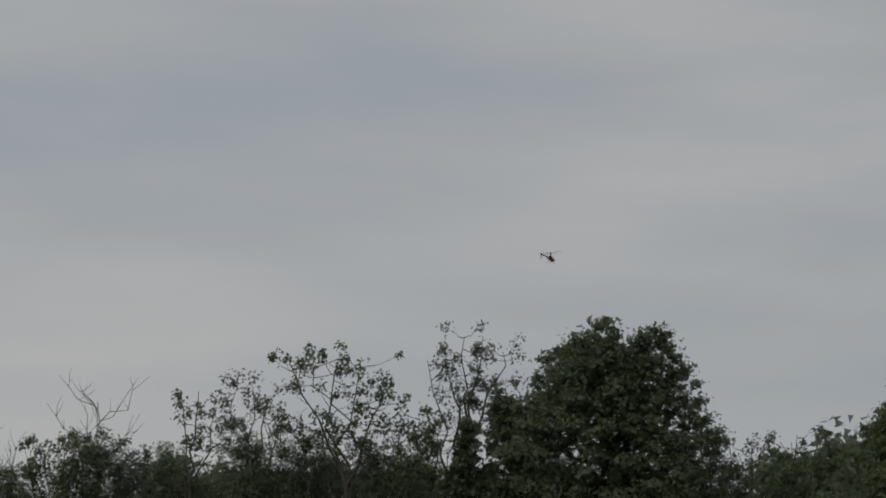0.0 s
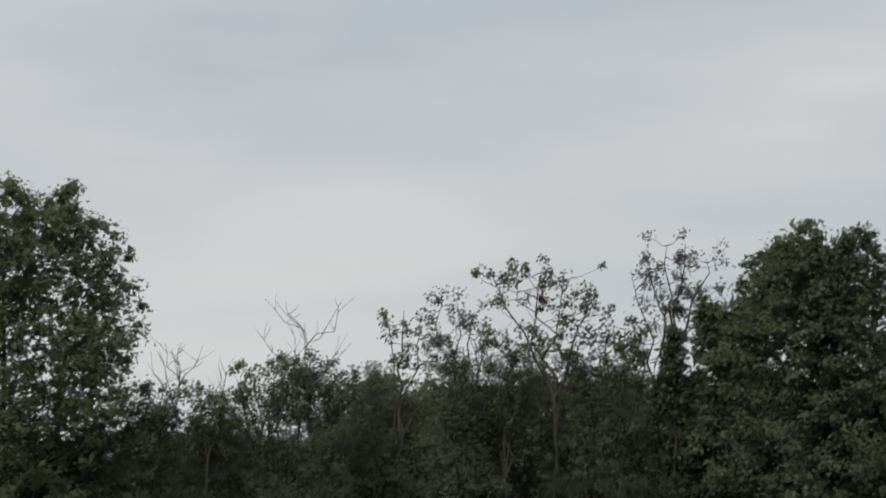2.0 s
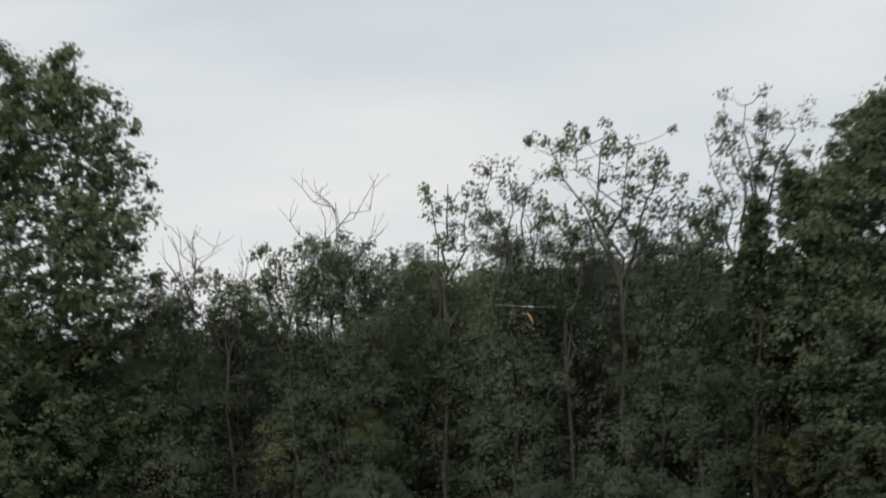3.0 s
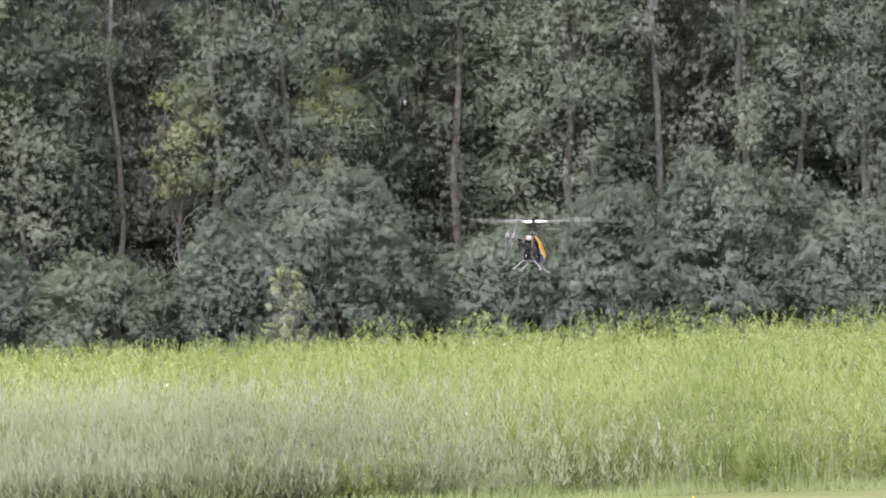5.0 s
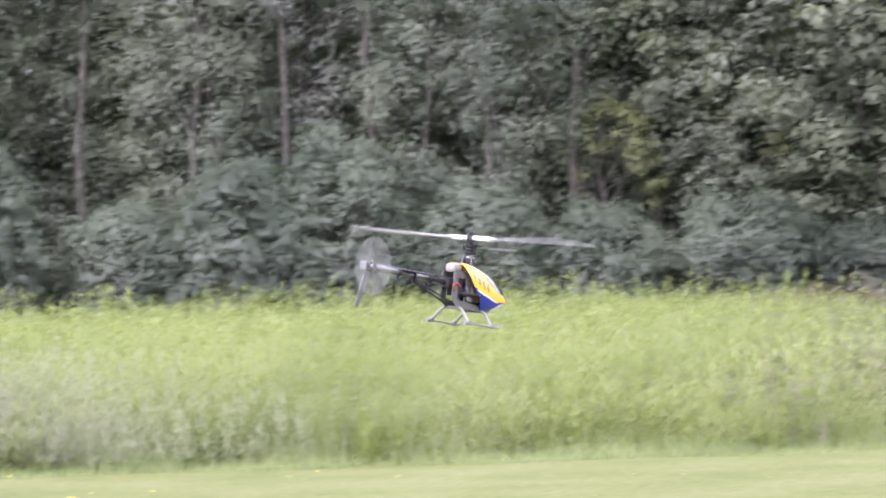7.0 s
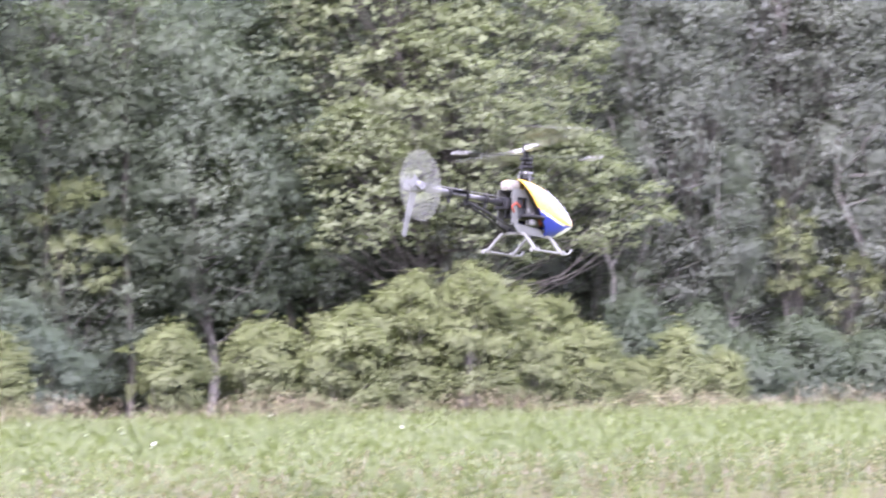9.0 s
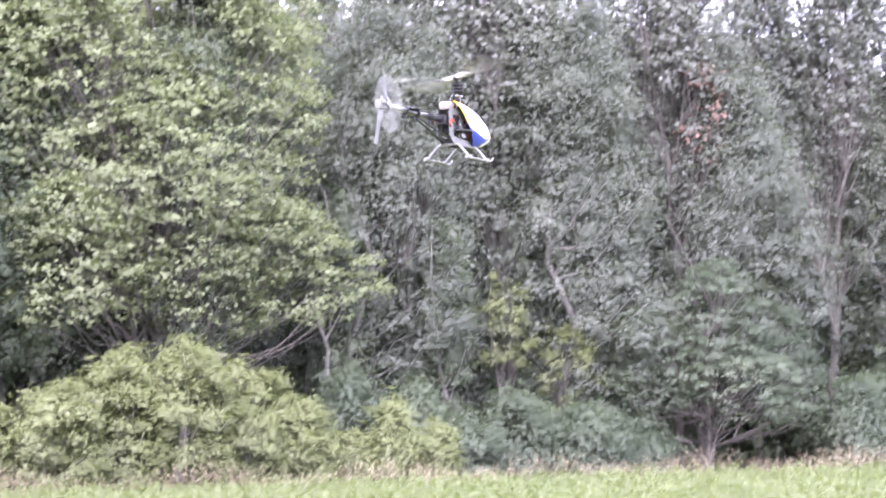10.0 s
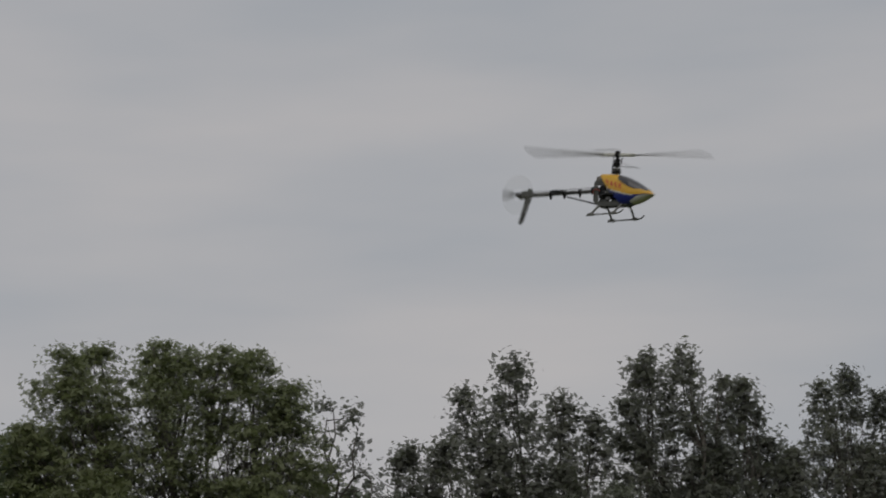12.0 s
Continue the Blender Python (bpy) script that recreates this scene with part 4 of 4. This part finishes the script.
    for x in (-0.235, -0.300, -0.160):
        bm = bmesh.new()
        rod(bm, (x, 0, -0.129), (x - 0.008, 0, -0.129), 0.0105, sides=16)
        block(bm, (0.007, 0.005, 0.014), (x - 0.004, 0, -0.142), bevel=0.0008)
        part("boom_clamp", bm, BLACK, heli)
    for y in (-1, 1):
        bm = bmesh.new()
        rod(bm, (-0.055, 0.017 * y, -0.188), (-0.238, 0.005 * y, -0.140), 0.0024)
        part("boom_support", bm, CARBON, heli)
    bm = bmesh.new()
    rod(bm, (-0.085, -0.008, -0.118), (-0.425, -0.012, -0.119), 0.0011, sides=6)
    part("tail_pushrod", bm, ALLOY, heli)
    bm = bmesh.new()
    block(bm, (0.052, 0.052, 0.0016), (-0.268, 0, -0.121), bevel=0)
    bmesh.ops.bevel(bm, geom=[e for e in bm.edges if abs(e.verts[0].co.z - e.verts[1].co.z) > 0.001], offset=0.014, segments=4, affect="EDGES")
    part("horizontal_fin", bm, BLACK, heli)
    bm = bmesh.new()
    plate(bm, [(-0.398, -0.112), (-0.420, -0.098), (-0.430, -0.120), (-0.462, -0.232), (-0.450, -0.236), (-0.444, -0.228), (-0.432, -0.186), (-0.420, -0.150)], 0.009, 0.0018)
    plate(bm, [(-0.420, -0.150), (-0.408, -0.130), (-0.398, -0.112), (-0.412, -0.150), (-0.441, -0.226), (-0.446, -0.230)], 0.0115, 0.0018)
    part("vertical_fin", bm, GREY, heli, "dark fin with cut-outs")
    bm = bmesh.new()
    block(bm, (0.034, 0.020, 0.024), (-0.440, 0, -0.127), bevel=0.003)
    rod(bm, (-0.446, -0.010, -0.127), (-0.446, -0.030, -0.127), 0.004)
    part("tail_case", bm, GREY, heli)
    bm = bmesh.new()
    block(bm, (0.018, 0.005, 0.015), (-0.420, 0.0145, -0.122), bevel=0.0018)
    part("fin_bracket", bm, YELLOW, heli, "yellow fin bracket")
    tail = new("tail_rotor")
    tail.parent = heli
    bm = bmesh.new()
    rod(bm, (0, -0.004, 0), (0, 0.004, 0), 0.009, sides=16)
    block(bm, (0.034, 0.006, 0.009), (0, 0, 0))
    part("hub", bm, ALLOY, tail)
    for k in (-1, 1):
        bm = bmesh.new()
        block(bm, (0.056, 0.0016, 0.017), (0.047 * k, 0, 0.001), (8 * k, 0, 0), 0.0006)
        part("blade", bm, GREY, tail)
    bm = bmesh.new()
    bmesh.ops.create_circle(bm, cap_ends=True, segments=64, radius=0.076, matrix=pose(0, -0.0006, 0, 90, 0, 0))
    part("blade_sweep", bm, SWEEP, tail, "see-through whirl of the tail blades")
    # landing gear
    for x in (0.054, -0.050):
        bm = bmesh.new()
        pts = []
        for k in range(-10, 11):
            u = k / 10
            drop = max(0.0, abs(u) - 0.42) / 0.58
            pts.append((x - 0.006 * drop, 0.064 * u, -0.194 - 0.039 * drop ** 1.15))
        pipe(bm, pts, 0.0041)
        part("skid_strut", bm, SKID, heli, "pale bent strut")
    for y in (-0.064, 0.064):
        bm = bmesh.new()
        pipe(bm, [(-0.068, y, -0.233), (-0.04, y, -0.233), (0.03, y, -0.233), (0.072, y, -0.233), (0.084, y, -0.229), (0.092, y, -0.221)], 0.0028)
        for x in (0.050, -0.055):
            block(bm, (0.018, 0.011, 0.011), (x, y, -0.232), bevel=0.002)
        rod(bm, (-0.066, y, -0.233), (-0.073, y, -0.233), 0.0048)
        part("skid_tube", bm, SKID, heli, "pale skid tube with end caps")
    # mast and head
    bm = bmesh.new()
    rod(bm, (0, 0, -0.160), (0, 0, 0.004), 0.0035)
    part("mast", bm, ALLOY, heli)
    bm = bmesh.new()
    rod(bm, (0, 0, -0.058), (0, 0, -0.052), 0.016, sides=24)
    rod(bm, (0, 0, -0.062), (0, 0, -0.058), 0.011, sides=24)
    for a in (0, 120, 240):
        c, s = math.cos(radians(a)), math.sin(radians(a))
        rod(bm, (0.017 * c, 0.017 * s, -0.055), (0.018 * c, 0.018 * s, -0.105), 0.0013, sides=6)
    part("swashplate", bm, ALLOY, heli)
    bm = bmesh.new()
    rod(bm, (-0.020, 0, -0.075), (-0.020, 0, -0.035), 0.0022)
    part("guide_pin", bm, BLACK, heli)
    bm = bmesh.new()
    for z, r in ((-0.022, 0.010), (-0.040, 0.013), (-0.066, 0.017)):
        rod(bm, (0, 0, z - 0.004), (0, 0, z + 0.003), r, sides=20)
        block(bm, (0.034, 0.007, 0.006), (0, 0, z), (0, 0, 900 * z), 0.0012)
    part("washout_base", bm, BLACK, heli, "black stacked mixing arms on the mast")
    rotor = new("main_rotor")
    rotor.parent = heli
    bm = bmesh.new()
    block(bm, (0.020, 0.014, 0.016), (0, 0, 0))
    rod(bm, (0, 0, -0.030), (0, 0, 0.012), 0.006)
    rod(bm, (0, 0, 0.010), (0, 0, 0.014), 0.009, sides=16)
    rod(bm, (0, 0, -0.036), (0, 0, -0.028), 0.012, sides=16)
    for k in (-1, 1):
        rod(bm, (0.014 * k, 0.006, -0.034), (0.018 * k, 0.010, 0.0), 0.0014, sides=6)
        rod(bm, (0.010 * k, -0.010, -0.052), (0.014 * k, -0.010, -0.016), 0.0014, sides=6)
    part("rotor_head", bm, BLACK, rotor)
    for k in (-1, 1):
        bm = bmesh.new()
        block(bm, (0.058, 0.018, 0.011), (0.039 * k, 0, 0), bevel=0.003)
        part("blade_grip", bm, WHITE, rotor, "white blade grip")
        bm = bmesh.new()
        block(bm, (0.300, 0.028, 0.0030), (0.200 * k, 0.004 * k, 0.003), (5 * k, -1.2 * k, 0), 0.0012)
        part("blade", bm, BLADE_WHITE, rotor, "pale main rotor blade")
        bm = bmesh.new()
        block(bm, (0.022, 0.038, 0.003), (0, 0.152 * k, -0.014), (0, 0, 0), 0.001)
        part("paddle", bm, BLADE_WHITE, rotor)
    bm = bmesh.new()
    rod(bm, (0, -0.140, -0.014), (0, 0.140, -0.014), 0.0010, sides=6)
    part("flybar", bm, BLACK, rotor)
    return heli, rotor, tail


heli, rotor, tail = build_helicopter()


def motions():
    # the flight
    walk(heli, [
        (0.0, pose(8.862, 8.144, 12.832, 0.0, 3.0, 51.4)),
        (0.1, pose(8.191, 5.376, 12.194, 0.0, 3.0, 52.2)),
        (0.2, pose(7.368, 2.900, 11.575, 0.0, 3.0, 53.3)),
        (0.3, pose(6.984, 0.533, 11.112, 0.0, 3.0, 54.0)),
        (0.4, pose(6.518, -1.613, 10.685, 0.0, 3.0, 54.8)),
        (0.5, pose(6.002, -3.622, 10.281, 0.0, 3.0, 55.7)),
        (1.0, pose(3.981, -15.158, 8.206, 0.0, 4.0, 56.7)),
        (1.5, pose(3.202, -15.766, 7.539, 0.0, 3.0, 55.7)),
        (1.7, pose(2.805, -16.937, 6.852, 0.0, 3.0, 57.1)),
        (2.0, pose(2.337, -17.599, 6.564, 1.0, 3.0, 58.7)),
        (2.3, pose(1.910, -20.186, 6.206, 1.0, 3.0, 60.1)),
        (2.5, pose(1.534, -20.929, 5.229, 2.0, 3.0, 62.6)),
        (2.7, pose(1.314, -18.755, 4.751, 3.0, 3.0, 63.8)),
        (2.9, pose(1.133, -14.149, 4.448, 4.0, 3.0, 66.0)),
        (3.0, pose(1.084, -12.073, 4.257, 5.0, 3.0, 66.9)),
        (3.1, pose(0.951, -10.313, 3.932, 3.0, 3.0, 68.1)),
        (3.3, pose(0.901, -5.387, 3.485, 3.0, 3.0, 69.0)),
        (3.5, pose(0.825, -0.572, 3.335, 4.0, 3.0, 70.0)),
        (3.7, pose(0.779, 3.091, 3.046, 4.0, 3.0, 69.9)),
        (4.2, pose(0.642, 10.827, 2.447, 4.0, 4.0, 71.9)),
        (4.7, pose(0.542, 13.690, 2.113, 4.0, 6.0, 72.9)),
        (5.3, pose(0.406, 12.278, 1.932, 4.0, 7.0, 74.1)),
        (5.5, pose(0.400, 11.578, 1.879, 4.0, 7.0, 74.0)),
        (6.0, pose(0.503, 10.123, 1.798, 5.0, 8.0, 73.2)),
        (6.3, pose(0.566, 9.266, 1.769, 6.0, 8.0, 72.5)),
        (6.5, pose(0.740, 8.718, 1.719, 7.0, 8.0, 70.2)),
        (6.6, pose(0.829, 8.463, 1.703, 6.0, 8.0, 63.4)),
        (6.7, pose(0.867, 8.170, 1.689, 5.0, 8.0, 55.9)),
        (7.1, pose(1.217, 7.407, 1.707, 4.0, 7.0, 44.7)),
        (7.5, pose(1.730, 6.728, 1.786, 3.0, 6.0, 35.6)),
        (7.9, pose(2.210, 6.147, 1.883, 2.0, 5.0, 29.2)),
        (8.3, pose(2.645, 5.928, 1.981, 2.0, 4.5, 24.0)),
        (8.5, pose(2.875, 5.857, 2.029, 1.0, 5.0, 23.9)),
        (9.0, pose(3.181, 5.465, 2.110, 0.0, 3.0, 26.8)),
        (9.5, pose(3.582, 5.505, 2.223, 0.0, 4.0, 24.9)),
        (10.0, pose(4.431, 6.408, 2.623, 0.0, 1.0, 28.3)),
        (10.3, pose(4.794, 6.747, 2.865, 0.0, 0.0, 25.6)),
        (10.5, pose(4.973, 6.916, 3.163, 0.0, 0.0, 23.3)),
        (10.6, pose(5.332, 7.334, 3.340, 0.0, 0.0, 28.0)),
        (10.8, pose(6.022, 8.186, 3.707, 0.0, 0.0, 51.7)),
        (10.9, pose(5.866, 7.966, 3.777, 0.0, 1.0, 65.6)),
        (11.0, pose(6.035, 8.154, 3.952, 0.0, 4.0, 85.5)),
        (11.1, pose(5.988, 8.082, 3.950, 0.0, 7.0, 111.5)),
        (11.2, pose(5.990, 8.092, 3.903, 0.0, 7.0, 135.5)),
        (11.3, pose(5.874, 7.903, 3.939, 0.0, 6.0, 151.4)),
        (11.4, pose(5.803, 7.766, 4.024, 0.0, 5.0, 161.2)),
        (11.5, pose(5.837, 7.799, 4.165, 0.0, 5.0, 175.2)),
        (11.6, pose(5.946, 7.894, 4.279, 0.0, 5.0, 196.0)),
        (11.7, pose(5.954, 7.869, 4.345, 0.0, 5.0, 222.9)),
        (11.8, pose(5.972, 7.840, 4.400, 0.0, 6.0, 244.7)),
        (11.9, pose(6.051, 7.872, 4.465, 0.0, 7.0, 265.5)),
        (12.0, pose(6.124, 7.912, 4.522, 0.0, 8.0, 285.4)),
    ])
    # the rotors turn through the whole clip
    at, lag = (0, 60, 105, 150, 165, 180, 195, 255, 300, 330, 345, 360), (78, 78, 112, 70, 62, 107, 107, 46, 46, 151, 163, 22)
    walk(rotor, [(k / FPS, pose(0, 0, 0, 0, 0, 84 * k + float(np.interp(k, at, lag)))) for k in range(361)])
    walk(tail, [(k / FPS, pose(-0.446, -0.026, -0.127, 0, 80 * k, 0)) for k in range(361)])


motions()
